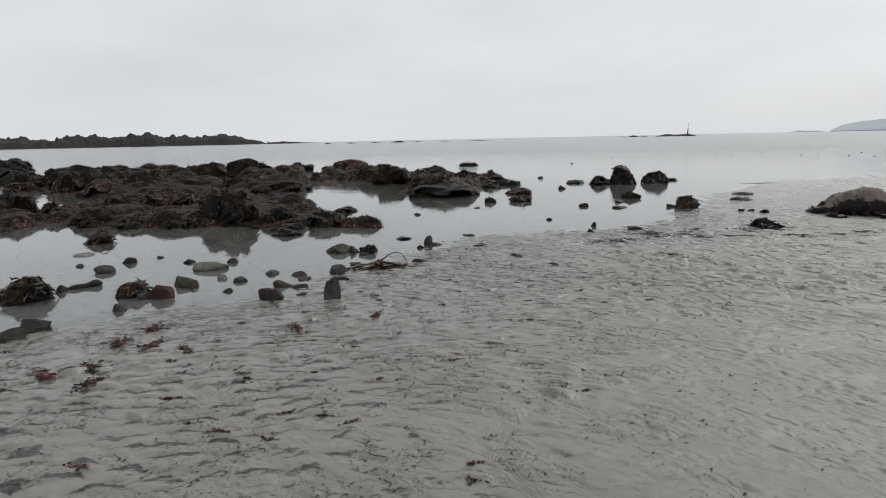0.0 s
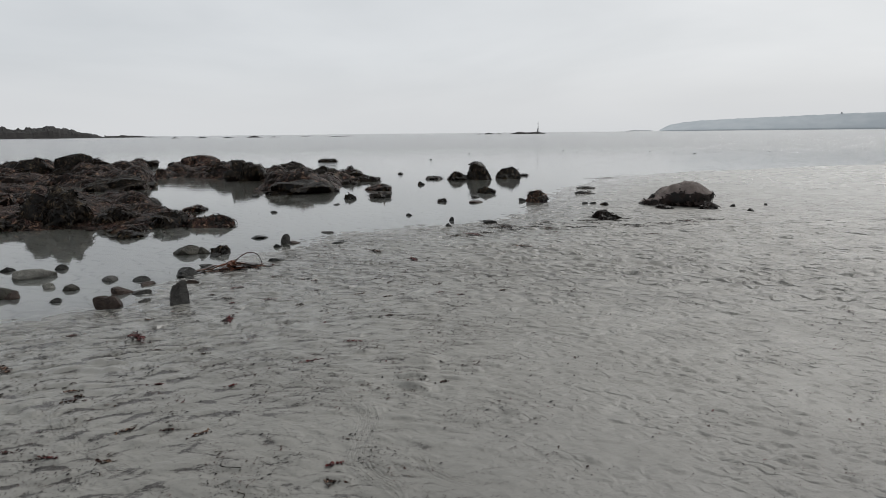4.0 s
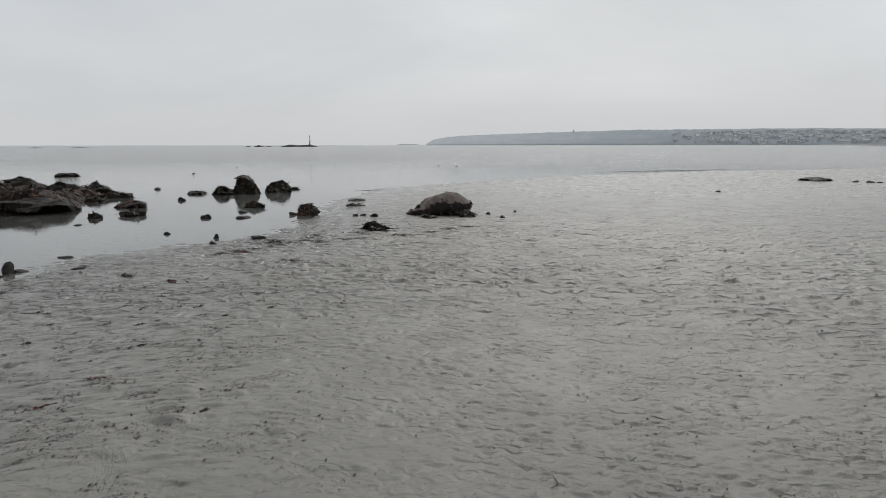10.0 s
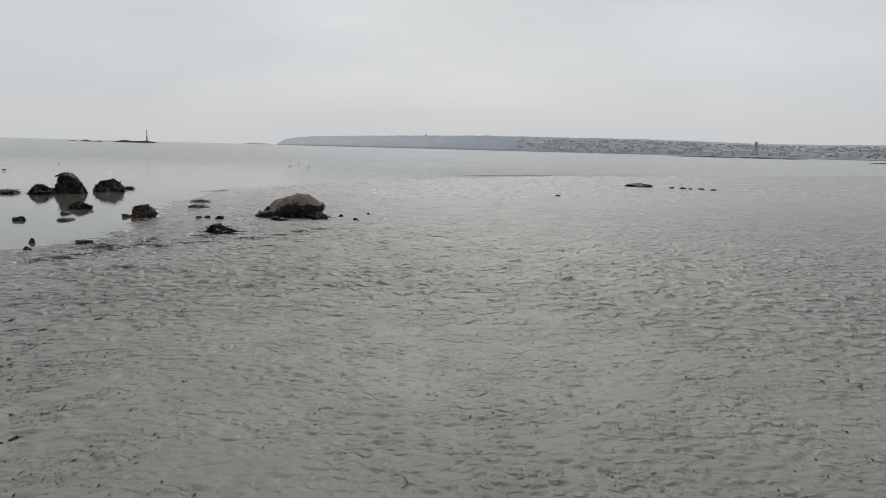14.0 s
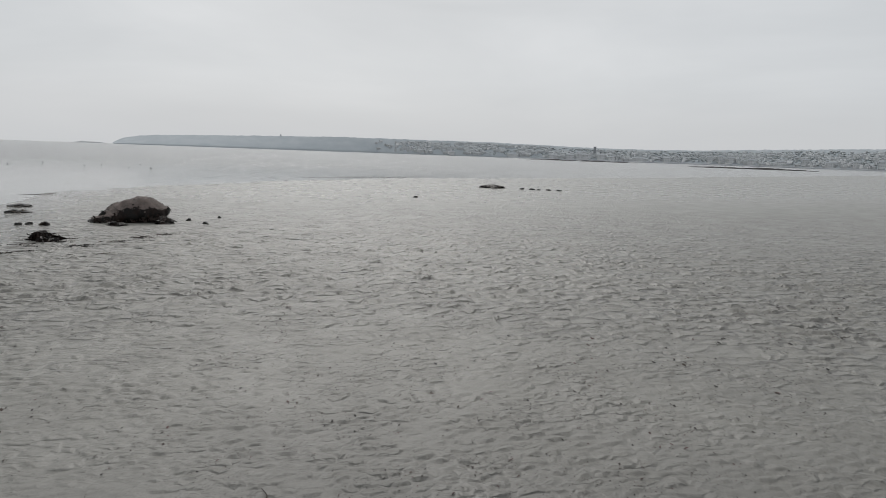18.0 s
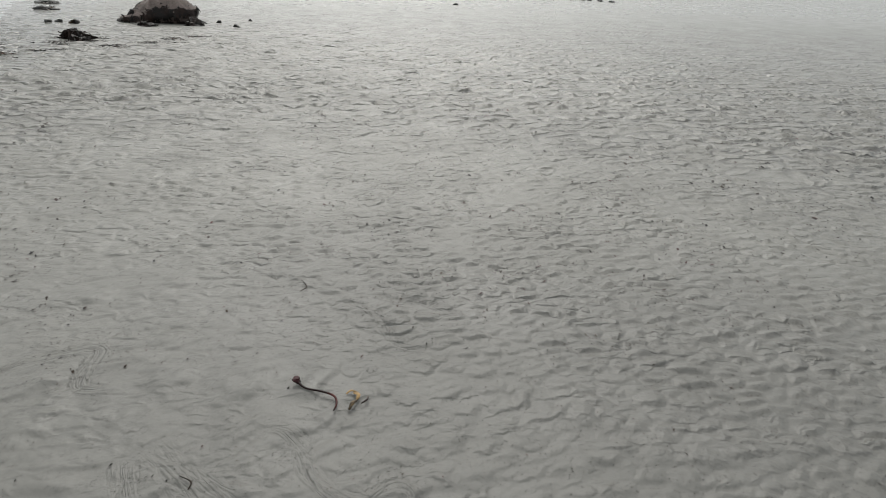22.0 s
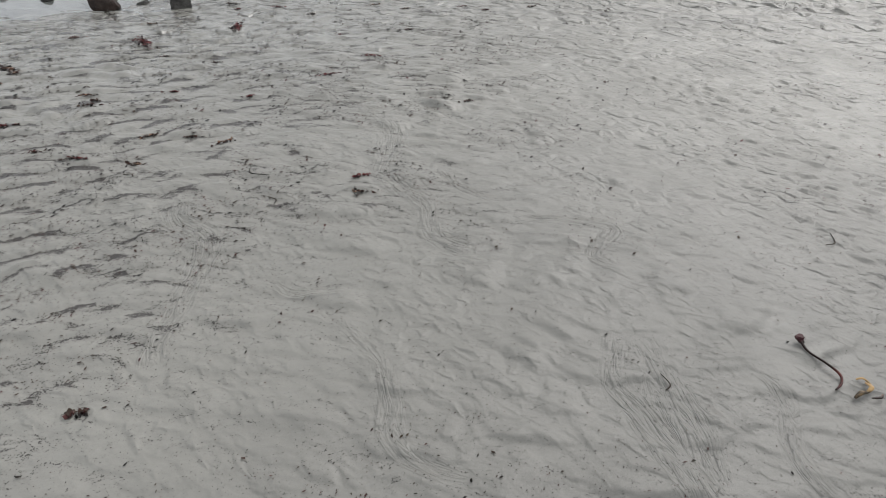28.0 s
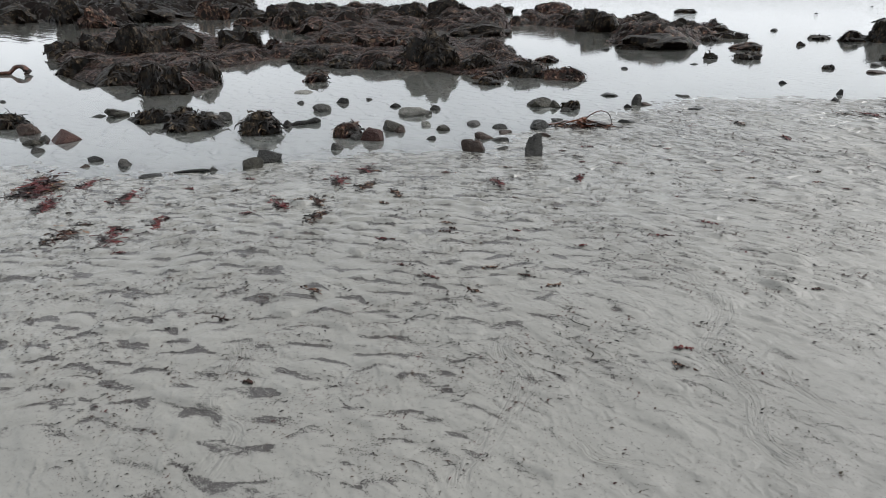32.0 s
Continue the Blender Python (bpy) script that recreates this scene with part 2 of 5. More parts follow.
    # single dark crumbs
    crumb = noise_of(nt, flat, 62.0, 2.0, 0.5)
    col = mixed(nt, ranged(nt, crumb, 0.735, 0.755, 0.0, 0.85), col, (0.035, 0.03, 0.026))
    col = mixed(nt, math_of(nt, "MULTIPLY", attribute_of(nt, "pool"), ranged(nt, mid, 0.3, 0.7, 0.95, 0.6)), col, (0.25, 0.25, 0.24))
    col = mixed(nt, math_of(nt, "MULTIPLY", attribute_of(nt, "deep"), 0.8), col, (0.17, 0.165, 0.15))
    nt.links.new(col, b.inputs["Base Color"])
    wet = ranged(nt, noise_of(nt, flat, 1.6, 4.0), 0.35, 0.7, 0.46, 0.58)
    nt.links.new(math_of(nt, "SUBTRACT", wet, math_of(nt, "MULTIPLY", attribute_of(nt, "damp"), 0.10)), b.inputs["Roughness"])
    b.inputs["Specular IOR Level"].default_value = 0.5
    # relief, in metres
    fine = noise_of(nt, flat, 55.0, 4.0, 0.65)
    relief = math_of(nt, "ADD", math_of(nt, "MULTIPLY", fine, 0.0016), math_of(nt, "MULTIPLY", grain, 0.0006))
    relief = math_of(nt, "ADD", relief, math_of(nt, "MULTIPLY", math_of(nt, "MULTIPLY", far_h, ranged(nt, east, 0.0, 1.0, 0.4, 1.0)), math_of(nt, "MULTIPLY", uneven, 0.026)))
    relief = math_of(nt, "ADD", relief, math_of(nt, "MULTIPLY", math_of(nt, "MULTIPLY", wide_h, distant), 0.07))
    relief = math_of(nt, "ADD", relief, math_of(nt, "MULTIPLY", math_of(nt, "MULTIPLY", math_of(nt, "MULTIPLY", fine_h, uneven), eased(nt, away, 3.0, 7.0, 1.0, 0.2)), ranged(nt, east, 0.0, 1.0, 0.007, 0.014)))
    relief = math_of(nt, "ADD", relief, math_of(nt, "MULTIPLY", math_of(nt, "MULTIPLY", strand, rill_w), 0.012))
    relief = math_of(nt, "SUBTRACT", relief, math_of(nt, "MULTIPLY", silt, 0.002))
    bumped(nt, b, relief, 1.0, 1.0)
    return m


def water_material():
    m, nt, b = material("sea_water", (0.93, 0.96, 0.96), 0.02)
    b.inputs["Transmission Weight"].default_value = 1.0
    b.inputs["IOR"].default_value = 1.5
    small = noise_of(nt, coords(nt, (1.0, 3.2, 1.0), radians(12)), 5.0, 3.0, 0.5)
    swell = noise_of(nt, coords(nt, (0.35, 2.2, 1.0), radians(-8)), 1.1, 3.0, 0.55)
    place = nt.nodes.new("ShaderNodeNewGeometry")
    away = nt.nodes.new("ShaderNodeVectorMath")
    away.operation = "LENGTH"
    nt.links.new(place.outputs["Position"], away.inputs[0])
    open_sea = ranged(nt, away.outputs["Value"], 18.0, 60.0, 0.0, 1.0)
    both = math_of(nt, "ADD", math_of(nt, "MULTIPLY", small, 0.012), math_of(nt, "MULTIPLY", math_of(nt, "MULTIPLY", swell, open_sea), 1.2))
    bumped(nt, b, both, 0.7, 0.12)
    # deeper water off the shore swallows more of the light that enters it
    nt.links.new(ranged(nt, away.outputs["Value"], 20.0, 70.0, 0.012, 0.16), b.inputs["Roughness"])
    deep = ranged(nt, away.outputs["Value"], 22.0, 90.0, 0.0, 1.0)
    nt.links.new(mixed(nt, deep, (0.93, 0.96, 0.95), (0.84, 0.87, 0.88)), b.inputs["Base Color"])
    return m


def stone_material(name, dark, light, rough=0.55, spot=(0.20, 0.19, 0.165), spots=0.4, spec=0.16):
    m, nt, b = material(name, light, rough, spec)
    v = coords(nt)
    own = nt.nodes.new("ShaderNodeObjectInfo")
    big = noise_of(nt, v, 7.0, 5.0, 0.62, 0.3)
    fine = noise_of(nt, v, 55.0, 4.0, 0.7)
    col = ramp_of(nt, big, [(0.32, dark), (0.68, light)])
    col = mixed(nt, ranged(nt, fine, 0.55, 0.7, 0.0, spots), col, spot)
    col = mixed(nt, ranged(nt, own.outputs["Random"], 0, 1, 0.0, 0.35), col, tuple(0.6 * c for c in dark))
    nt.links.new(col, b.inputs["Base Color"])
    nt.links.new(ranged(nt, big, 0.3, 0.7, rough - 0.12, rough + 0.15), b.inputs["Roughness"])
    bumped(nt, b, math_of(nt, "ADD", big, math_of(nt, "MULTIPLY", fine, 0.6)), 1.0, 0.04)
    return m


def weed_material(name, stops, rough=0.45):
    m, nt, b = material(name, stops[0], rough)
    own = nt.nodes.new("ShaderNodeNewGeometry")
    n = len(stops) - 1
    col = ramp_of(nt, own.outputs["Random Per Island"], [(i / n, c) for i, c in enumerate(stops)])
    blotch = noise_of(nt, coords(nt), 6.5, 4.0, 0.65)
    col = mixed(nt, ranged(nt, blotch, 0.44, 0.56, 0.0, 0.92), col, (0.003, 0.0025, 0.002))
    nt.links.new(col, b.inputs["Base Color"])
    b.inputs["Specular IOR Level"].default_value = 0.16
    bumped(nt, b, noise_of(nt, coords(nt), 90.0, 2.0), 0.4, 0.004)
    return m


def house_material(name, stops):
    m, nt, b = material(name, stops[0], 0.8, 0.2)
    own = nt.nodes.new("ShaderNodeNewGeometry")
    n = len(stops) - 1
    nt.links.new(ramp_of(nt, own.outputs["Random Per Island"], [(i / n, c) for i, c in enumerate(stops)]), b.inputs["Base Color"])
    return m


def plain_rough(name, a, c, scale, rough=0.85, bump=0.0):
    m, nt, b = material(name, a, rough, 0.2)
    n = noise_of(nt, coords(nt), scale, 6.0, 0.65)
    nt.links.new(ramp_of(nt, n, [(0.35, a), (0.65, c)]), b.inputs["Base Color"])
    if bump:
        bumped(nt, b, n, 0.8, bump)
    return m


SAND_DARK, SAND_LIGHT = (0.153, 0.1490, 0.132), (0.186, 0.1810, 0.161)
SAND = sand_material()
WATER = water_material()
STONES = {
    "grey": stone_material("grey_stone", (0.016, 0.015, 0.014), (0.098, 0.094, 0.086)),
    "dark": stone_material("dark_wet_stone", (0.010, 0.010, 0.0095), (0.036, 0.035, 0.031), 0.4, spots=0.12),
    "olive": stone_material("algae_grown_stone", (0.015, 0.014, 0.011), (0.075, 0.070, 0.056)),
    "brown": stone_material("brown_stone", (0.018, 0.012, 0.010), (0.10, 0.072, 0.060)),
    "red": stone_material("red_brown_stone", (0.03, 0.015, 0.013), (0.10, 0.055, 0.046)),
    "pale": stone_material("pale_stone", (0.10, 0.098, 0.085), (0.27, 0.26, 0.23)),
}
BOULDER = stone_material("pinkish_granite", (0.10, 0.079, 0.070), (0.24, 0.194, 0.176), 0.65, (0.035, 0.028, 0.025), 0.6)
REEF = stone_material("weed_dark_rock", (0.004, 0.0025, 0.002), (0.013, 0.008, 0.006), 0.7, (0.03, 0.02, 0.014), 0.25, 0.08)
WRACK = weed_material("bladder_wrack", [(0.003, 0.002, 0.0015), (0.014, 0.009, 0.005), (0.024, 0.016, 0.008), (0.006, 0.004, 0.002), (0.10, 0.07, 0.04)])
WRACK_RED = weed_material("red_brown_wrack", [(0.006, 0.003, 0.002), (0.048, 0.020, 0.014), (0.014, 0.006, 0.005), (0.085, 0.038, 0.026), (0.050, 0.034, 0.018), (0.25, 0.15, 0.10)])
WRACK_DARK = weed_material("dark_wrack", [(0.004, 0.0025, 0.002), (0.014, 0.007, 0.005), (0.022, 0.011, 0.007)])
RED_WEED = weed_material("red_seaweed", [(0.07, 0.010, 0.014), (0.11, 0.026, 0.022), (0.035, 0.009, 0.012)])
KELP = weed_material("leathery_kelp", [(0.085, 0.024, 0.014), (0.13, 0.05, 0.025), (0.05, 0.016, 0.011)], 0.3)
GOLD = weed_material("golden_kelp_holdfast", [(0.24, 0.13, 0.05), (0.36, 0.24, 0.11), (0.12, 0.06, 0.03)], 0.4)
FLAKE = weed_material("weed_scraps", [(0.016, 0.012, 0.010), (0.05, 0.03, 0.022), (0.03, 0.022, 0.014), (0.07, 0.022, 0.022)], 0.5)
FAR_ROCK = plain_rough("distant_rock", (0.014, 0.013, 0.0125), (0.036, 0.033, 0.031), 0.35)
# hill, islet, town and trees: pale haze of distance painted into their colours
FAR_HILL = plain_rough("hazed_wooded_hill", (0.345, 0.38, 0.405), (0.395, 0.425, 0.445), 0.012)
FAR_ISLE = plain_rough("hazed_islet", (0.28, 0.30, 0.31), (0.36, 0.37, 0.38), 0.02)
FAR_WALL = house_material("hazed_house_wall", [(0.44, 0.46, 0.47), (0.54, 0.55, 0.56), (0.46, 0.47, 0.48), (0.6, 0.61, 0.62), (0.5, 0.51, 0.52), (0.95, 0.95, 0.95)])
FAR_ROOF = house_material("hazed_slate_roof", [(0.36, 0.38, 0.395), (0.42, 0.44, 0.45)])
FAR_WOOD = house_material("hazed_trees", [(0.36, 0.385, 0.39), (0.42, 0.44, 0.445), (0.46, 0.475, 0.48)])
WHITE_WALL = plain_rough("white_render", (0.58, 0.59, 0.60), (0.74, 0.75, 0.76), 0.05)
# grey render, slate and panes are lightened by painted haze as well
GREY_WALL = plain_rough("hazed_grey_render", (0.28, 0.295, 0.31), (0.33, 0.345, 0.355), 0.05)
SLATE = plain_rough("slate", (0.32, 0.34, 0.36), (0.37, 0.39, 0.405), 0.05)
IRON = plain_rough("dark_painted_iron", (0.05, 0.05, 0.055), (0.09, 0.085, 0.085), 0.8)
GLASS = plain_rough("hazed_window_pane", (0.36, 0.37, 0.38), (0.42, 0.43, 0.44), 0.5, 0.3)


# ---- mesh tools ----
def lattice(ix, iy, seed):
    h = (ix.astype(np.int64) * 374761393 + iy.astype(np.int64) * 668265263 + seed * 974634777) & 0x7FFFFFFF
    h = ((h ^ (h >> 13)) * 1274126177) & 0x7FFFFFFF
    return ((h ^ (h >> 16)) & 0xFFFF) / 65535.0


def field(x, y, seed=0):
    """Smooth value noise, 0 to 1."""
    ix, iy = np.floor(x), np.floor(y)
    fx, fy = x - ix, y - iy
    fx, fy = fx * fx * fx * (fx * (fx * 6 - 15) + 10), fy * fy * fy * (fy * (fy * 6 - 15) + 10)
    a, b = lattice(ix, iy, seed), lattice(ix + 1, iy, seed)
    c, d = lattice(ix, iy + 1, seed), lattice(ix + 1, iy + 1, seed)
    return (a * (1 - fx) + b * fx) * (1 - fy) + (c * (1 - fx) + d * fx) * fy


def layered(x, y, seed=0, octaves=4, gain=0.5):
    total, amp, norm = 0.0, 1.0, 0.0
    for k in range(octaves):
        total = total + amp * field(x * 2**k + 17.3 * k, y * 2**k - 9.1 * k, seed + k)
        norm += amp
        amp *= gain
    return total / norm


def smooth(v):
    v = np.clip(v, 0, 1)
    return v * v * (3 - 2 * v)


def quad_mesh(name, verts, quads, shade=True):
    me = bpy.data.meshes.new(name)
    verts, quads = np.asarray(verts, np.float32), np.asarray(quads, np.int32)
    n = quads.shape[1]
    me.vertices.add(len(verts))
    me.vertices.foreach_set("co", verts.ravel())
    me.loops.add(quads.size)
    me.loops.foreach_set("vertex_index", quads.ravel())
    me.polygons.add(len(quads))
    me.polygons.foreach_set("loop_start", np.arange(0, quads.size, n, dtype=np.int32))
    me.polygons.foreach_set("loop_total", np.full(len(quads), n, np.int32))
    me.polygons.foreach_set("use_smooth", np.full(len(quads), shade))
    me.update(calc_edges=True)
    return me


def link(name, me, mat, parent=None, label=""):
    ob = new(name, me)
    if me.materials:
        me.materials[0] = mat
    else:
        me.materials.append(mat)
    if parent is not None:
        ob.parent = parent
        if label:
            tagged(ob, label)
    return ob


def part(name, bm, mat, parent, label=""):
    me = bpy.data.meshes.new(name)
    bm.to_mesh(me)
    bm.free()
    return link(name, me, mat, parent, label)


# ---- the shape of the beach ----
SHORE = [(-14, -40), (-7.9, -0.6), (-6.99, 0.41), (-6.56, 0.78), (-6.06, 1.39), (-5.75, 2.0), (-5.55, 2.65), (-5.3, 3.3),
         (-4.85, 3.85), (-4.28, 4.32), (-4.75, 5.2), (-4.75, 6.3), (-4.9, 7.3), (-4.66, 8.5), (-3.8, 9.6), (-3.0, 10.4),
         (-2.55, 11.8), (-2.5, 14.7), (-2.6, 17.3), (-1.9, 22.5), (-0.4, 25.2), (3, 28.0), (6.3, 31.5), (16, 37.5),
         (30, 42), (49, 48), (95, 66), (420, 190), (420, -300), (-60, -300)]


def shore_distance(x, y):
    """Metres inland of the water's edge; negative over the water."""
    best, inside = np.full(x.shape, 1e9), np.zeros(x.shape, bool)
    for (ax, ay), (bx, by) in zip(SHORE, SHORE[1:] + SHORE[:1]):
        dx, dy = bx - ax, by - ay
        u = np.clip(((x - ax) * dx + (y - ay) * dy) / (dx * dx + dy * dy), 0, 1)
        best = np.minimum(best, (x - ax - u * dx) ** 2 + (y - ay - u * dy) ** 2)
        if ay != by:
            inside ^= ((ay > y) != (by > y)) & (x < (bx - ax) * (y - ay) / (by - ay) + ax)
    return np.where(inside, 1, -1) * np.sqrt(best)


RILLS = [
    (0.07, [(-0.05, 1.78), (0.04, 1.58), (0.14, 1.38), (0.2, 1.18)]),
    (0.05, [(-0.12, 1.75), (-0.11, 1.52), (-0.02, 1.42), (0.09, 1.29), (0.2, 1.16), (0.31, 1.19), (0.38, 1.09), (0.41, 0.99)]),
    (0.035, [(0.3, 1.74), (0.4, 1.64), (0.41, 1.45), (0.5, 1.31), (0.65, 1.33), (0.68, 1.21), (0.7, 1.01)]),
    (0.04, [(-1.05, 1.44), (-0.85, 1.33), (-0.73, 1.19), (-0.67, 1.06), (-0.57, 1.01), (-0.38, 1.0)]),
    (0.03, [(-0.67, 2.3), (-0.47, 2.37), (-0.23, 2.4), (-0.28, 2.17), (-0.15, 2.09)]),
    (0.03, [(0.75, 2.48), (0.89, 2.32), (0.92, 2.06), (1.03, 1.96)]),
    (0.035, [(0.93, 2.46), (1.15, 2.33), (1.28, 2.12)]),
]
RILLS += [
    (0.05, [(-2.98, 0.86), (-2.72, 0.78), (-2.48, 0.55), (-2.27, 0.58), (-2.18, 0.49), (-2.07, 0.33)]),
    (0.06, [(-2.09, 1.9), (-1.99, 1.75), (-1.77, 1.66), (-1.64, 1.4), (-1.54, 1.1), (-1.45, 0.99)]),
    (0.06, [(-2.28, 3.38), (-1.88, 3.18), (-1.53, 2.95), (-1.36, 2.47), (-1.07, 2.28), (-0.93, 2.07), (-0.7, 2.01)]),
    (0.035, [(-3.3, 2.39), (-2.79, 2.15), (-2.4, 2.05), (-2.24, 2.06)]),
    (0.03, [(-1.14, 2.65), (-0.95, 2.48), (-0.71, 2.42)]),
    (0.03, [(-1.42, 1.55), (-1.26, 1.5), (-1.09, 1.61)]),
]


def spline(points, n):
    p = np.array([points[0], *points, points[-1]], float)
    out = []
    for k in range(len(points) - 1):
        a, b, c, d = p[k : k + 4]
        for s in np.linspace(0, 1, n, endpoint=False):
            out.append(0.5 * (2 * b + (c - a) * s + (2 * a - 5 * b + 4 * c - d) * s**2 + (3 * b - a - 3 * c + d) * s**3))
    return np.array([*out, points[-1]])


def rill_lanes(x, y):
    """The shallow drain channels: metres along each, metres across it, and how strongly it shows."""
    along, across, much, next_to = np.zeros(x.shape), np.zeros(x.shape), np.zeros(x.shape), np.zeros(x.shape)
    near = np.nonzero(np.hypot(x, y) < 4.4)[0]
    for k, (wide, points) in enumerate(RILLS):
        line = spline(points, 8)
        lo, hi = line.min(0) - 3 * wide, line.max(0) + 3 * wide
        sel = near[(x[near] > lo[0]) & (x[near] < hi[0]) & (y[near] > lo[1]) & (y[near] < hi[1])]
        if not len(sel):
            continue
        px, py = x[sel], y[sel]
        best, u, s, run, full = np.full(len(sel), 9.0), np.zeros(len(sel)), np.zeros(len(sel)), 0.0, np.linalg.norm(np.diff(line, axis=0), axis=1).sum()
        for a, b in zip(line[:-1], line[1:]):
            e = b - a
            ln = math.hypot(*e)
            w = np.clip(((px - a[0]) * e[0] + (py - a[1]) * e[1]) / (ln * ln + 1e-12), 0, 1)
            dist = np.hypot(px - a[0] - w * e[0], py - a[1] - w * e[1])
            side = np.sign(e[0] * (py - a[1]) - e[1] * (px - a[0]))
            hit = dist < best
            best, u, s = np.where(hit, dist, best), np.where(hit, run + w * ln, u), np.where(hit, side * dist, s)
            run += ln
        taper = smooth(u / 0.12) * smooth((full - u) / 0.12)
        wide = wide * (0.5 + 0.9 * field(u * 6.0, 0 * u + 3.1 * k, 44))
        weight = (1 - smooth((best / wide - 0.55) / 0.75)) * taper
        more = weight > much[sel]
        along[sel] = np.where(more, u + 10 * k, along[sel])
        across[sel] = np.where(more, s, across[sel])
        next_to[sel] = np.where(more, much[sel], np.maximum(next_to[sel], weight))
        much[sel] = np.where(more, weight, much[sel])
    # where two channels run together the threads of both fade out
    return along, across, much * smooth((much - next_to) / 0.4)


def zones(x, y):
    """How far a place belongs to the weed-strewn west, and to the closely rippled flat in the east."""
    left = smooth((-x - 0.6 - 0.15 * y) / 2.5)
    east = smooth((0.9 * x + 0.5 * y - 0.95 + 0.9 * (layered(x / 1.1, y / 1.1, 58, 3) - 0.5)) / 1.3) * (1 - left)
    return left, east


def sand_shape(x, y):
    d = shore_distance(x, y)
    d = d + 0.35 * (layered(x / 0.9, y / 0.9, 5, 4) - 0.5) * np.clip(np.abs(d) * 2 + 0.5, 0.5, 2)
    far = np.hypot(x, y)
    base = np.where(d > 0, 0.003 + 0.026 * smooth(d / 0.8), -0.085 * smooth(-d / 2.0) - 1.5 * smooth((-d - 8) / 60.0) * smooth((far - 25) / 40))
    wet = smooth((x + 0.3 * y - 3.0) / 5.0) * smooth((y - 4.0) / 6.0)
    base = base - np.where(d > 0, 0.011 * wet, 0)
    left, east = zones(x, y)

    def tongues(turn, wide, deep, seed, soft, reach=0.24):
        """Overlapping tongues of sand, high at their near lip and running out seaward; also the hollows before the lips."""
        wx = x + 0.5 * deep * (layered(x / (1.1 * deep), y / (1.1 * deep), seed, 3) - 0.5) + 1.6 * deep * (layered(x / (4.5 * deep), y / (4.5 * deep), seed + 4, 2) - 0.5)
        wy = y + 0.5 * deep * (layered(x / (1.1 * deep), y / (1.1 * deep), seed + 8, 3) - 0.5) + 2.0 * deep * (layered(x / (5 * deep), y / (5 * deep), seed + 12, 2) - 0.5)
        c, s = math.cos(turn), math.sin(turn)
        u, v = (wx * c - wy * s) / wide, (wy * c + wx * s) / deep
        iu, iv = np.floor(u), np.floor(v)
        best, second = np.full(u.shape, 9.0), np.full(u.shape, 9.0)
        lean, side, size = np.zeros(u.shape), np.zeros(u.shape), np.zeros(u.shape)
        for du in (-1, 0, 1):
            for dv in (-1, 0, 1):
                cu, cv = iu + du, iv + dv
                pu, pv = u - cu - 0.05 - 0.9 * lattice(cu, cv, seed + 20), v - cv - 0.05 - 0.9 * lattice(cu, cv, seed + 21)
                f = np.sqrt(pu * pu + pv * pv)
                near = f < best
                second = np.where(near, best, np.minimum(second, f))
                best = np.where(near, f, best)
                lean, side = np.where(near, pv, lean), np.where(near, pu, side)
                size = np.where(near, lattice(cu, cv, seed + 22), size)
        rim = (second - best) / 2
        grow = 0.45 + 0.65 * smooth((size - 0.1) / 0.8)
        height = smooth(rim / soft) * np.maximum(0.31 - 0.6 * lean - 0.5 * side * side, 0)
        return grow * height, grow * smooth((lean - 0.05) / 0.25) * smooth((reach - rim) / 0.18) * np.clip(1.1 - 3.5 * side * side, 0, 1)

    west_h, west_pit = tongues(-0.72, 0.22, 0.145, 151, 0.2, 0.27)
    mid_h, mid_pit = tongues(-0.22, 0.19, 0.085, 51, 0.18)
    east_h, east_pit = tongues(0.10, 0.115, 0.072, 251, 0.18)
    far_h, far_pit = tongues(0.05, 0.20, 0.17, 351, 0.22)
    soft_h, _ = tongues(-0.35, 0.34, 0.20, 451, 0.28)
    mid = (1 - left) * (1 - east)
    much = (0.45 + 0.95 * layered(x / 0.7, y / 0.7, 55, 3)) * np.where(d > 0, 1, np.clip(1 + d * 0.5, 0.25, 1))
    # the sand behind the viewer is smoother
    ahead = smooth((84 - np.abs(np.degrees(np.arctan2(x, y)) + 11)) / 5)
    much = much * (0.1 + 0.9 * ahead)
    beyond = smooth((far - 4.5) / 3.0)
    last = 1 - smooth((far - 9) / 8)
    h = base + much * ((1 - beyond) * (0.031 * left * west_h + (0.012 + 0.014 * smooth((far - 2.5) / 2.0)) * mid * mid_h + 0.022 * east * east_h + 0.035 * (1 - east) * soft_h) + beyond * last * (0.032 + 0.022 * east) * far_h)
    h = h + (0.002 + 0.007 * ahead) * (layered(x / 0.3, y / 0.2, 61, 3) - 0.5) + 0.016 * (layered(x / 1.3, y / 1.3, 71, 3) - 0.5)
    h = h - 0.005 * rill_lanes(x, y)[2]
    return h, ((1 - beyond) * (left * west_pit + 0.55 * mid * mid_pit + 0.9 * east * east_pit) + beyond * last * far_pit) * ahead


def sand_height(x, y):
    return sand_shape(x, y)[0]


def silt_spread(x, y):
    d = shore_distance(x, y)
    left = smooth((0.4 - x - 0.16 * y + 0.8 * (layered(x / 0.8, y / 0.8, 92, 2) - 0.5)) / 2.4) * smooth((9.5 - y) / 4.0)
    edge = smooth(1.0 - np.abs(d - 0.3) / 1.3)
    patch = 0.35 + 0.65 * smooth((layered(x / 1.1, y / 1.1, 91, 3) - 0.3) / 0.25)
    return np.clip(1.0 * left * patch + 0.7 * edge * patch + 0.12, 0, 0.95) * (d > -1.0)


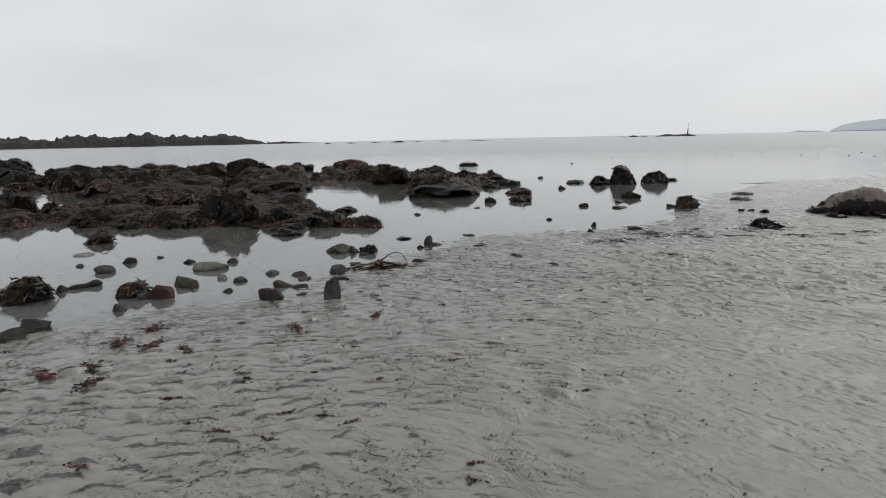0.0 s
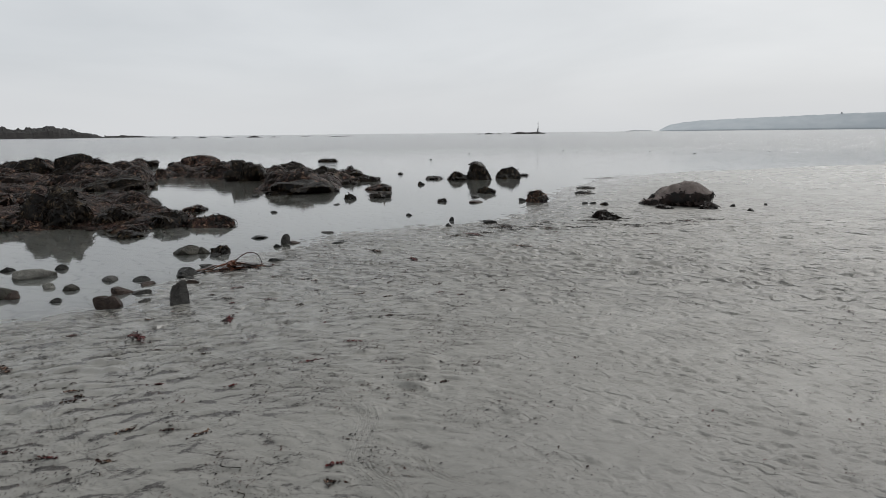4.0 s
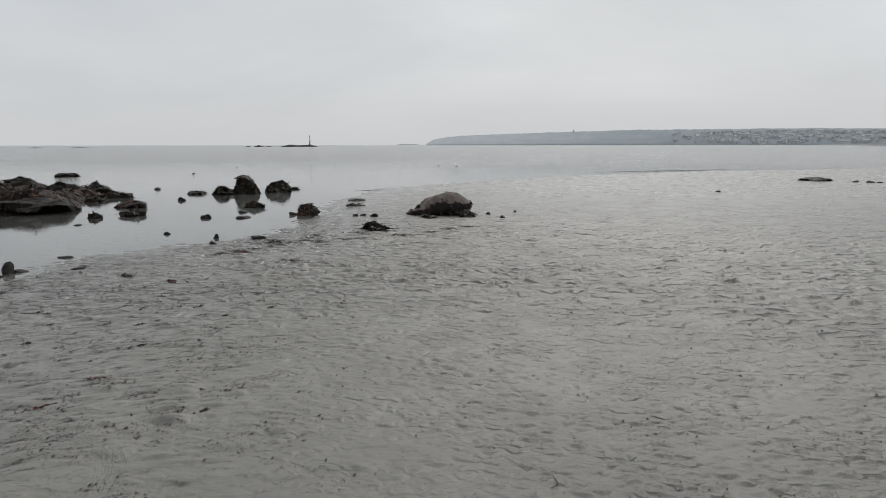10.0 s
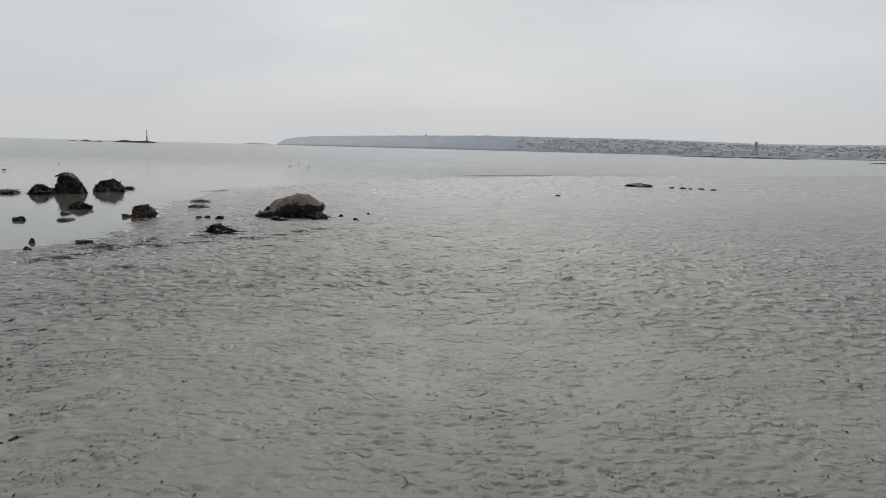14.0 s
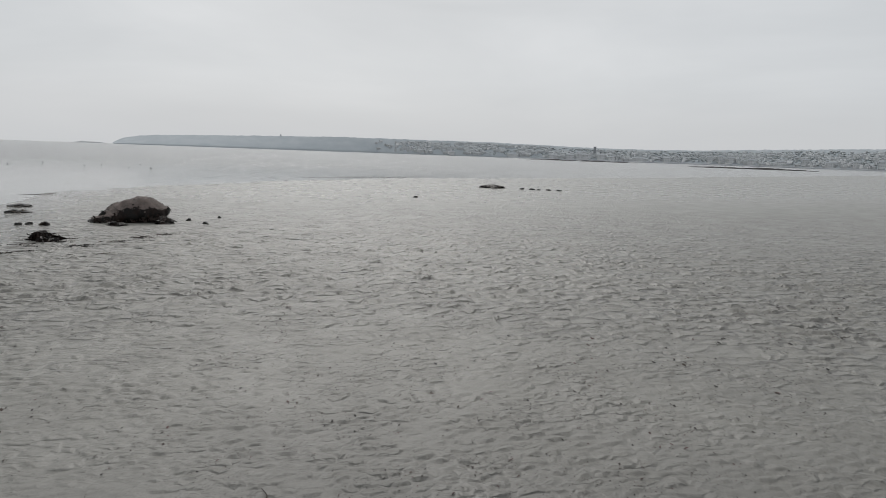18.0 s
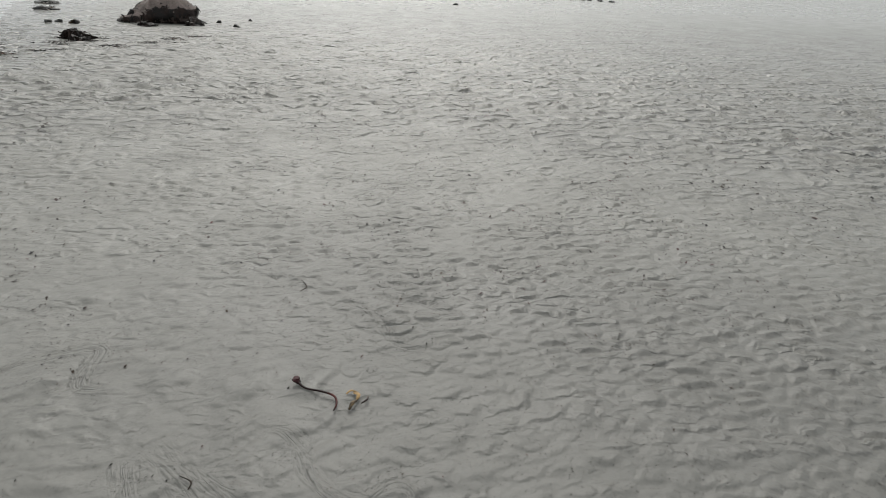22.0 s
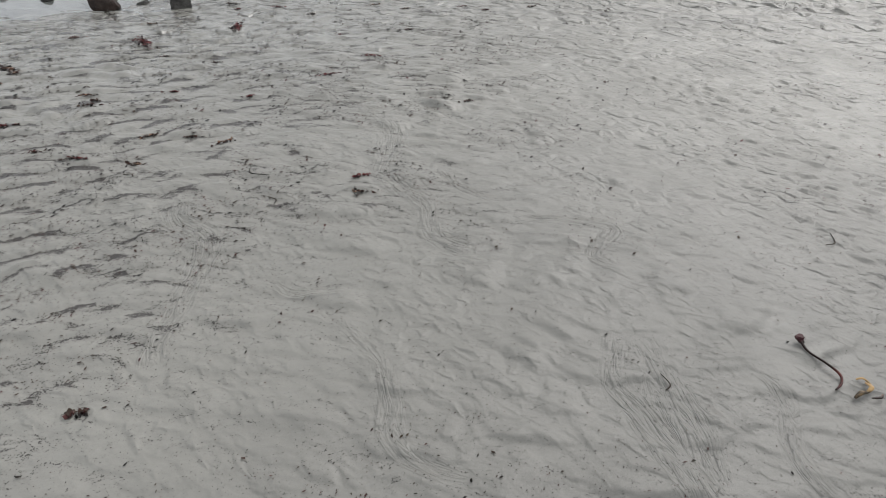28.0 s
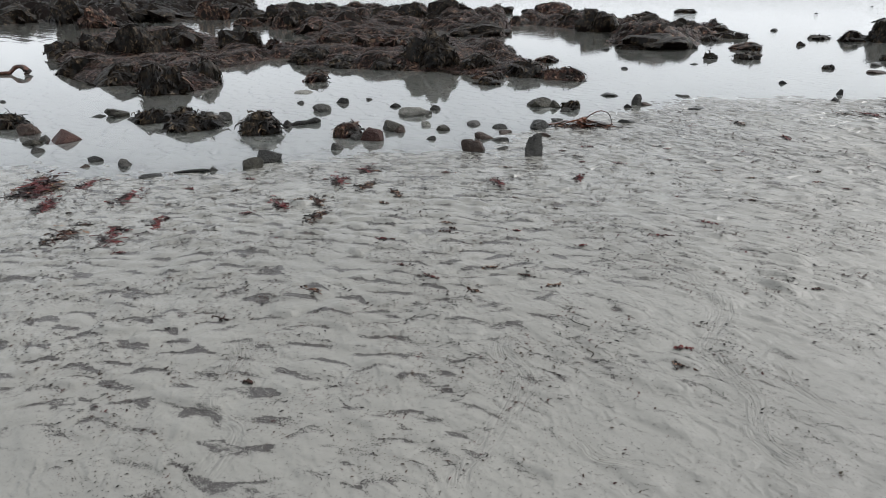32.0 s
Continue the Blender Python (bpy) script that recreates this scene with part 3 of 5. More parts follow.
def build_ground():
    fine = np.radians(np.arange(-92, 70.01, 0.28))
    rest = np.radians(np.arange(72, 268 - 1.9, 2.0))
    az = np.concatenate([fine, rest])
    r = np.concatenate([[0.01, 0.2, 0.4, 0.6, 0.72, 0.8], np.exp(np.arange(np.log(0.86), np.log(2.2), 0.005)), np.exp(np.arange(np.log(2.2), np.log(15), 0.0036)), np.exp(np.arange(np.log(15.1), np.log(45), 0.012)), 45 * 1.085 ** np.arange(1, 58)])
    a, rr = np.meshgrid(az, r)
    x, y = (rr * np.sin(a)).ravel(), (rr * np.cos(a)).ravel()
    z, pit = sand_shape(x, y)
    verts = np.stack([x, y, z], 1)
    na, nr = len(az), len(r)
    i, j = np.meshgrid(np.arange(na), np.arange(nr - 1))
    i2 = (i + 1) % na
    quads = np.stack([j * na + i, (j + 1) * na + i, (j + 1) * na + i2, j * na + i2], -1).reshape(-1, 4)[:, ::-1]
    me = quad_mesh("ground", verts, quads)
    shore = shore_distance(x, y)
    left, east = zones(x, y)
    along, across, lane = rill_lanes(x, y)
    damp = smooth((x + 0.3 * y - 2.0) / 6.0) * smooth((y - 3.0) / 6.0) * (1 + 1.2 * smooth((y - 10) / 12)) + 3.2 * smooth(1.1 - shore / 3.2) * smooth((1.0 - x) / 3.0)
    for name, values in (("silt", silt_spread(x, y)), ("hollow", pit), ("east", east), ("rill_along", along), ("rill_across", across), ("rill", lane),
                         ("deep", smooth((-shore - 0.8) / 3.5)), ("pool", smooth(-shore / 0.8) * (np.hypot(x, y) < 60)), ("damp", damp), ("near_falloff", 0.95 * smooth((x + 1.6 + 1.2 * (layered(x / 1.5, y / 1.5, 33, 3) - 0.5)) / 1.8) * smooth((4.6 + 1.5 * (layered(x / 0.9, y / 0.9, 34, 3) - 0.5) - np.hypot(x, y)) / 2.6))):
        me.attributes.new(name, "FLOAT", "POINT").data.foreach_set("value", values.astype(np.float32))
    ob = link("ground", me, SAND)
    tagged(ob, "wet grey rippled sand of a beach at low tide", "sand", kind="structure")


build_ground()


def build_water():
    az = np.radians(np.arange(0, 360, 3.0))
    r = np.concatenate([np.linspace(2.0, 60, 30), 60 * 1.1 ** np.arange(1, 47)])
    a, rr = np.meshgrid(az, r)
    verts = np.stack([(rr * np.sin(a)).ravel(), (rr * np.cos(a)).ravel(), np.zeros(a.size)], 1)
    na = len(az)
    i, j = np.meshgrid(np.arange(na), np.arange(len(r) - 1))
    i2 = (i + 1) % na
    quads = np.stack([j * na + i, (j + 1) * na + i, (j + 1) * na + i2, j * na + i2], -1).reshape(-1, 4)[:, ::-1]
    ob = link("water", quad_mesh("water", verts, quads), WATER)
    tagged(ob, "calm grey sea water standing in shallow tidal pools", "water", kind="structure")


build_water()


def ground_at(x, y):
    return float(sand_height(np.array([float(x)]), np.array([float(y)]))[0])


# ---- rocks ----
def lump(w, dep, h, seed, sub=3, sink=0.12, rough=0.22, squash=1.0, facets=0.0, cut=(0.5, 0.8)):
    """A worn rock: width w, depth dep, h above its foot; its base goes on below the foot."""
    bm = bmesh.new()
    bmesh.ops.create_icosphere(bm, subdivisions=sub, radius=1.0)
    rnd = random.Random(seed)
    off = Vector((rnd.uniform(-50, 50), rnd.uniform(-50, 50), rnd.uniform(-50, 50)))
    cuts = []
    for _ in range(int(facets)):
        n = Vector((rnd.gauss(0, 1), rnd.gauss(0, 1), rnd.gauss(0.2, 0.7))).normalized()
        cuts.append((n, rnd.uniform(*cut)))
    for v in bm.verts:
        p = v.co.copy()
        k = 1.0 + rough * 1.6 * noise.noise(p * 1.15 + off) + rough * 0.9 * noise.noise(p * 2.6 + off) + rough * 0.5 * noise.noise(p * 6.0 + off) + rough * 0.25 * noise.noise(p * 13.0 + off)
        q = p * k
        for n, far in cuts:
            over = q.dot(n) - far
            if over > 0:
                q -= n * over * 0.9
        if q.z > 0:
            q.z = q.z**squash if squash != 1 else q.z
        v.co = q
    top = max(v.co.z for v in bm.verts)
    xs = [v.co.x for v in bm.verts]
    half = (max(xs) - min(xs)) / 2
    for v in bm.verts:
        v.co = (v.co.x / half * w / 2, v.co.y / half * dep / 2, v.co.z / top * h if v.co.z > 0 else v.co.z * sink)
    bm.normal_update()
    for f in bm.faces:
        f.smooth = True
    for e in bm.edges:
        e.smooth = len(e.link_faces) < 2 or e.calc_face_angle() < (0.42 if facets > 4 else 0.8)
    return bm


def weed_mesh(name, bm, seed, per_m2, length, width, low=-1.0, high=9.0, lift=0.3, cap=2600):
    """Strap-like fronds that hang down over the faces of bm."""
    rng = np.random.default_rng(seed)
    bm.faces.ensure_lookup_table()
    bm.normal_update()
    tri = [f for f in bm.faces if low <= f.calc_center_median().z <= high and f.normal.z > -0.25]
    if not tri:
        return None
    area = np.array([f.calc_area() for f in tri])
    n = int(min(cap, max(14, area.sum() * per_m2)))
    pick = rng.choice(len(tri), n, p=area / area.sum())
    cor = np.array([[v.co for v in tri[k].verts] for k in range(len(tri))])[pick]
    nor = np.array([f.normal for f in tri])[pick]
    u = rng.random((n, 2))
    u = np.where(u.sum(1, keepdims=True) > 1, 1 - u, u)
    p = cor[:, 0] + u[:, :1] * (cor[:, 1] - cor[:, 0]) + u[:, 1:] * (cor[:, 2] - cor[:, 0])
    spin = rng.normal(0, 0.55, (n, 3)) + np.array([0, 0, -0.75]) + np.stack([nor[:, 0], nor[:, 1], 0 * nor[:, 0]], 1) * 0.6
    tan = spin - (spin * nor).sum(1, keepdims=True) * nor
    tan /= np.linalg.norm(tan, axis=1, keepdims=True) + 1e-9
    side = np.cross(tan, nor)
    ln = length * rng.uniform(0.5, 1.3, (n, 1))
    wd = width * rng.uniform(0.6, 1.4, (n, 1))
    verts, wave = [], rng.normal(0, 0.22, (n, 4))
    for k, s in enumerate((0.0, 0.33, 0.68, 1.0)):
        up = lift * length * (0.10 + 0.32 * np.sin(np.pi * min(1, s * 1.15)) * rng.uniform(0.3, 1.3, (n, 1)))
        mid = p + tan * ln * s + nor * up + side * wave[:, k : k + 1] * ln * s + np.array([0, 0, -0.28]) * ln * s * s * (1 - np.abs(nor[:, 2:]))
        mid[:, 2] = np.maximum(mid[:, 2], low if low > -0.5 else -0.03)
        flare = (0.45, 1.0, 1.1, 0.35)[k]
        verts += [mid - side * wd * flare / 2, mid + side * wd * flare / 2]
    v = np.stack(verts, 1)
    base = np.arange(n)[:, None] * 8
    quads = np.concatenate([base + np.array([[2 * k, 2 * k + 1, 2 * k + 3, 2 * k + 2]]) for k in range(3)])
    return quad_mesh(name, v.reshape(-1, 3), quads)


def outward(x, y, far):
    d = math.hypot(x, y)
    return x + x / d * far, y + y / d * far


def set_down(ob, x, y, w, seed):
    cx, cy = outward(x, y, 0.3 * w)
    face = math.degrees(math.atan2(y, x)) - 90
    ob.matrix_world = pose(cx, cy, 0, 0, 0, face + random.Random(seed).uniform(-14, 14))


def weedy(kind, label, group, x, y, w, h, seed, mat=None, weed=None, sub=3, cover=1.0):
    rnd = random.Random(seed)
    far = math.hypot(x, y)
    dep = w * rnd.uniform(0.6, 0.95)
    bm = lump(w, dep, h, seed, 4 if w > 0.85 and far < 16 else sub, 0.15, 0.42, facets=1)
    thing = tagged(new(kind), label, "rock", group)
    size = 0.12 if far < 12 else 0.1
    weed_me = weed_mesh("seaweed", bm, seed, (2600 if far < 9 else 1400 if far < 16 else 750) * cover, min(size, 0.2 * w + 0.03), 0.011 + 0.0012 * far, lift=0.45)
    part("rock", bm, mat or REEF, thing)
    if weed_me:
        link("seaweed", weed_me, weed or (WRACK if rnd.random() < 0.8 else WRACK_RED), thing, "dark brown wrack fronds hanging over the rock")["kind"] = "stuff"
    set_down(thing, x, y, w, seed)
    return thing


def reef_rock(x, y, w, h, seed):
    return weedy("reef_rock", "dark reef rock thickly draped with brown seaweed", "rocks of the weedy reef", x, y, w * 1.12, h, seed)


def weed_rock(x, y, w, h, seed):
    return weedy("weedy_rock", "low dark rock grown over with seaweed in shallow water", "weedy rocks in the pools", x, y, w, h, seed)


STONE_LABELS = {
    "grey": "smooth grey stone lying in shallow water", "dark": "dark wet stone at the water's edge",
    "olive": "stone with olive-green algae in the pool", "brown": "rounded brown stone at the pool's edge",
    "red": "red-brown stone half out of the water", "pale": "pale flat stone just under the water",
}


def stone(x, y, w, h, seed, colour):
    rnd = random.Random(seed)
    bm = lump(w, w * rnd.uniform(0.55, 0.85), h, seed, 3, 0.08, 0.26, facets=10, cut=(0.45, 0.75))
    me = bpy.data.meshes.new("stone")
    bm.to_mesh(me)
    bm.free()
    ob = tagged(link("stone", me, STONES[colour]), STONE_LABELS[colour], "stone", "stones in the tidal pool")
    set_down(ob, x, y, w, seed)
    cx, cy = outward(x, y, 0.3 * w)
    ob.location.z = min(0.0, ground_at(cx, cy)) if h < 0.03 else max(0.0, ground_at(cx, cy) - 0.01)
    return ob


reef_rock(-14.38, 8.64, 1.14, 0.40, 1)
reef_rock(-13.05, 8.93, 1.38, 0.50, 2)
reef_rock(-10.04, 7.96, 1.18, 0.75, 3)
reef_rock(-9.24, 8.57, 0.95, 0.32, 4)
reef_rock(-11.09, 10.99, 0.86, 0.20, 5)
reef_rock(-9.37, 10.67, 0.5, 0.10, 6)
reef_rock(-8.19, 8.68, 0.67, 0.26, 7)
reef_rock(-7.49, 8.83, 0.74, 0.18, 8)
reef_rock(-12.75, 6.96, 0.96, 0.32, 9)
reef_rock(-11.50, 7.15, 1.03, 0.21, 10)
reef_rock(-10.70, 7.50, 0.71, 0.24, 11)
reef_rock(-17.85, 3.21, 0.77, 0.37, 12)
reef_rock(-17.33, 3.74, 0.84, 0.54, 13)
reef_rock(-16.31, 4.46, 1.50, 0.77, 14)
reef_rock(-16.41, 5.38, 0.92, 0.61, 15)
reef_rock(-16.12, 6.81, 1.03, 0.64, 16)
reef_rock(-14.96, 7.23, 0.71, 0.35, 17)
reef_rock(-10.71, 3.09, 0.77, 0.47, 18)
reef_rock(-12.41, 2.81, 0.91, 0.33, 19)
reef_rock(-11.61, 4.05, 0.61, 0.42, 20)
reef_rock(-14.38, 2.60, 0.74, 0.31, 21)
reef_rock(-7.99, 7.55, 0.41, 0.11, 22)
reef_rock(-8.37, 7.97, 0.45, 0.11, 23)
reef_rock(-24.21, 15.09, 2.37, 0.60, 24)
reef_rock(-19.90, 11.05, 1.27, 0.52, 25)
reef_rock(-31.00, 13.12, 0.77, 0.46, 26)
reef_rock(-27.47, 12.56, 1.09, 0.58, 27)
reef_rock(-26.57, 12.83, 1.12, 0.77, 28)
reef_rock(-22.66, 11.91, 1.78, 0.94, 29)
reef_rock(-24.60, 14.66, 2.34, 0.80, 30)
reef_rock(-22.02, 15.42, 1.63, 0.69, 31)
reef_rock(-21.44, 16.21, 2.01, 0.86, 32)
reef_rock(-20.15, 17.23, 2.20, 0.98, 33)
reef_rock(-15.18, 14.16, 1.84, 0.42, 34)
reef_rock(-22.77, 21.18, 1.46, 0.41, 35)
reef_rock(-25.12, 11.10, 1.01, 0.35, 36)
reef_rock(-25.06, 25.34, 1.04, 0.36, 38)
reef_rock(-23.02, 25.13, 0.67, 0.29, 39)
reef_rock(-18.60, 21.70, 1.82, 0.77, 40)
reef_rock(-15.09, 19.28, 1.47, 0.64, 41)
reef_rock(-13.59, 18.18, 1.48, 0.73, 42)
reef_rock(-12.31, 18.55, 1.54, 0.60, 43)
reef_rock(-17.26, 26.71, 1.12, 0.27, 44)
reef_rock(-11.28, 19.13, 1.20, 0.50, 45)
reef_rock(-9.17, 14.64, 1.70, 0.34, 46)
reef_rock(-9.68, 14.11, 0.59, 0.11, 47)
reef_rock(-10.24, 19.43, 1.13, 0.28, 48)
reef_rock(-9.19, 18.93, 0.72, 0.17, 49)
reef_rock(-34.82, 4.44, 2.17, 0.86, 50)
reef_rock(-38.54, 6.42, 1.55, 1.01, 51)
reef_rock(-33.22, 6.45, 1.46, 1.19, 52)
reef_rock(-28.94, 6.56, 1.28, 0.82, 53)
reef_rock(-31.74, 10.06, 2.49, 0.78, 54)
reef_rock(-31.04, 11.89, 1.54, 0.88, 55)
reef_rock(-32.12, 8.56, 1.77, 0.93, 56)
reef_rock(-39.64, 16.99, 1.64, 1.02, 57)
weedy("reef_rock", "bare tan-brown rock standing among the weed of the reef", "rocks of the weedy reef", -10.95, 8.75, 1.05, 0.55, 157, mat=STONES["brown"], cover=0.12)
weed_rock(-9.39, 17.63, 0.46, 0.13, 58)
weed_rock(-7.57, 16.12, 0.77, 0.16, 59)
weed_rock(-6.63, 14.11, 0.56, 0.14, 60)
weed_rock(-7.30, 13.71, 0.26, 0.12, 61)
weed_rock(-7.53, 20.47, 0.63, 0.10, 62)
weed_rock(-6.67, 20.19, 0.93, 0.28, 63)
weed_rock(-5.93, 20.40, 0.84, 0.61, 64)
weed_rock(-5.11, 21.16, 0.96, 0.41, 65)
weed_rock(-4.92, 22.62, 0.48, 0.07, 66)
weed_rock(-4.36, 15.86, 0.47, 0.19, 67)
weed_rock(-2.72, 14.15, 0.48, 0.26, 68)
weed_rock(-2.00, 17.51, 0.49, 0.07, 69)
weed_rock(-1.79, 16.06, 0.38, 0.08, 70)
weed_rock(-1.15, 13.59, 0.20, 0.10, 71)
weedy("weedy_rock", "flat dark rock with a thin coat of weed on the sand", "weedy rocks on the sand", -0.99, 11.34, 0.6, 0.19, 72, weed=WRACK_DARK, cover=0.4)
weed_rock(-4.87, 13.68, 0.20, 0.07, 73)
weed_rock(-7.12, 18.12, 0.20, 0.10, 74)
weed_rock(-18.29, 32.11, 1.19, 0.18, 75)
weed_rock(-10.25, 5.52, 0.41, 0.16, 76)
weed_rock(-7.10, 3.00, 0.46, 0.25, 77)
weed_rock(-8.61, 2.28, 0.44, 0.15, 78)
weed_rock(-8.54, 2.62, 0.34, 0.14, 79)
weed_rock(-7.80, 2.54, 0.62, 0.17, 80)
weed_rock(-9.50, 0.87, 0.33, 0.16, 81)
weed_rock(-5.61, 6.82, 0.24, 0.11, 82)
weed_rock(-6.32, 3.65, 0.30, 0.14, 83)
stone(-4.38, 14.81, 0.20, 0.06, 84, "grey")
stone(-4.04, 13.63, 0.34, 0.05, 85, "brown")
stone(-1.61, 13.71, 0.13, 0.06, 86, "dark")
stone(-1.44, 13.78, 0.13, 0.06, 87, "dark")
stone(-3.63, 10.68, 0.11, 0.08, 88, "dark")
stone(-3.41, 9.90, 0.13, 0.07, 89, "dark")
stone(-2.86, 10.50, 0.25, 0.06, 90, "dark")
stone(-3.08, 14.25, 0.21, 0.07, 91, "grey")
stone(-9.76, 22.67, 0.24, 0.08, 92, "dark")
stone(-5.26, 13.92, 0.08, 0.02, 93, "dark")
stone(-6.98, 12.47, 0.17, 0.03, 94, "dark")
stone(-7.55, 10.85, 0.15, 0.04, 95, "dark")
stone(-10.04, 13.64, 0.21, 0.06, 96, "dark")
stone(-5.90, 8.04, 0.23, 0.04, 97, "dark")
stone(-5.11, 8.79, 0.22, 0.03, 98, "grey")
stone(-4.40, 7.93, 0.25, 0.03, 99, "dark")
stone(-4.66, 11.18, 0.13, 0.05, 100, "dark")
stone(-9.30, 4.76, 0.32, 0.04, 101, "pale")
stone(-6.74, 4.90, 0.47, 0.10, 102, "pale")
stone(-7.80, 4.26, 0.26, 0.09, 103, "grey")
stone(-8.16, 4.75, 0.21, 0.08, 104, "dark")
stone(-8.52, 4.30, 0.11, 0.04, 105, "grey")
stone(-8.12, 5.20, 0.10, 0.03, 106, "grey")
stone(-7.38, 5.14, 0.17, 0.05, 107, "dark")
stone(-6.84, 5.43, 0.16, 0.06, 108, "grey")
stone(-6.19, 4.22, 0.26, 0.11, 109, "olive")
stone(-6.08, 4.26, 0.15, 0.07, 110, "brown")
stone(-6.15, 4.68, 0.12, 0.05, 111, "pale")
stone(-5.80, 4.65, 0.17, 0.06, 112, "olive")
stone(-5.53, 4.27, 0.12, 0.04, 113, "dark")
stone(-5.91, 3.78, 0.27, 0.14, 114, "red")
stone(-6.09, 3.65, 0.16, 0.06, 115, "grey")
stone(-5.78, 5.13, 0.18, 0.05, 116, "grey")
stone(-5.40, 5.22, 0.24, 0.05, 117, "dark")
stone(-5.21, 5.08, 0.17, 0.03, 118, "brown")
stone(-5.17, 4.71, 0.22, 0.07, 119, "brown")
stone(-4.97, 4.77, 0.20, 0.04, 120, "grey")
stone(-4.82, 4.25, 0.25, 0.12, 121, "brown")
stone(-4.71, 4.53, 0.12, 0.03, 122, "grey")
stone(-4.80, 5.27, 0.20, 0.04, 123, "brown")
stone(-5.11, 5.58, 0.28, 0.09, 124, "dark")
stone(-5.20, 6.01, 0.18, 0.04, 125, "grey")
stone(-6.02, 6.61, 0.36, 0.12, 126, "olive")
stone(-5.85, 6.73, 0.18, 0.10, 127, "olive")
stone(-5.57, 6.62, 0.17, 0.05, 128, "grey")
stone(-5.85, 8.08, 0.18, 0.03, 129, "dark")
stone(-5.19, 7.70, 0.16, 0.15, 130, "grey")
stone(-5.18, 7.46, 0.15, 0.05, 131, "dark")
stone(-5.10, 7.79, 0.20, 0.04, 132, "brown")
stone(-4.54, 6.54, 0.25, 0.04, 133, "dark")
stone(-7.24, 3.39, 0.11, 0.08, 134, "grey")
stone(-5.88, 2.49, 0.27, 0.11, 135, "dark")
stone(-5.76, 2.26, 0.20, 0.10, 136, "olive")
stone(-8.15, 2.99, 0.19, 0.10, 137, "grey")
stone(-9.30, 2.07, 0.31, 0.10, 138, "olive")
stone(-9.45, 1.84, 0.21, 0.03, 139, "grey")
stone(-8.97, 2.10, 0.11, 0.04, 140, "grey")
stone(-8.89, 0.91, 0.24, 0.13, 141, "brown")
stone(-8.20, 1.18, 0.38, 0.13, 142, "red")
stone(-8.31, 0.86, 0.20, 0.06, 143, "olive")
stone(-8.42, 1.02, 0.14, 0.06, 144, "grey")
stone(-7.87, 0.84, 0.14, 0.06, 145, "grey")
stone(-7.04, 1.23, 0.15, 0.05, 146, "dark")
stone(-6.69, 1.37, 0.13, 0.07, 147, "grey")
stone(-6.90, 1.09, 0.11, 0.03, 148, "brown")
stone(-6.09, 1.46, 0.21, 0.03, 149, "dark")
stone(-5.94, 1.95, 0.10, 0.04, 150, "grey")
stone(-5.91, 3.11, 0.15, 0.02, 151, "pale")
stone(-5.85, 3.25, 0.16, 0.07, 152, "grey")
stone(-7.40, 4.02, 0.07, 0.02, 153, "dark")
stone(-11.66, 1.05, 0.09, 0.03, 154, "dark")
stone(-2.0, 17.62, 0.5, 0.07, 155, "dark")
stone(-1.97, 16.18, 0.32, 0.08, 156, "dark")


# ---- weed beds between the reef rocks ----
POOLS = [(-17.5, 8.3, 0.9), (-19.5, 9.2, 1.0), (-22.0, 9.9, 1.1), (-25.0, 10.6, 1.0), (-28.5, 11.8, 1.1), (-32.5, 13.8, 1.5), (-14.4, 12.6, 0.5),
         (-29.9, 11.8, 0.8), (-26.3, 11.4, 0.8), (-21.7, 10.3, 0.7), (-34.4, 12.9, 0.8), (-23.5, 9.3, 1.0), (-21.0, 8.9, 0.8), (-26.6, 10.1, 1.2), (-18.8, 8.9, 0.7)]


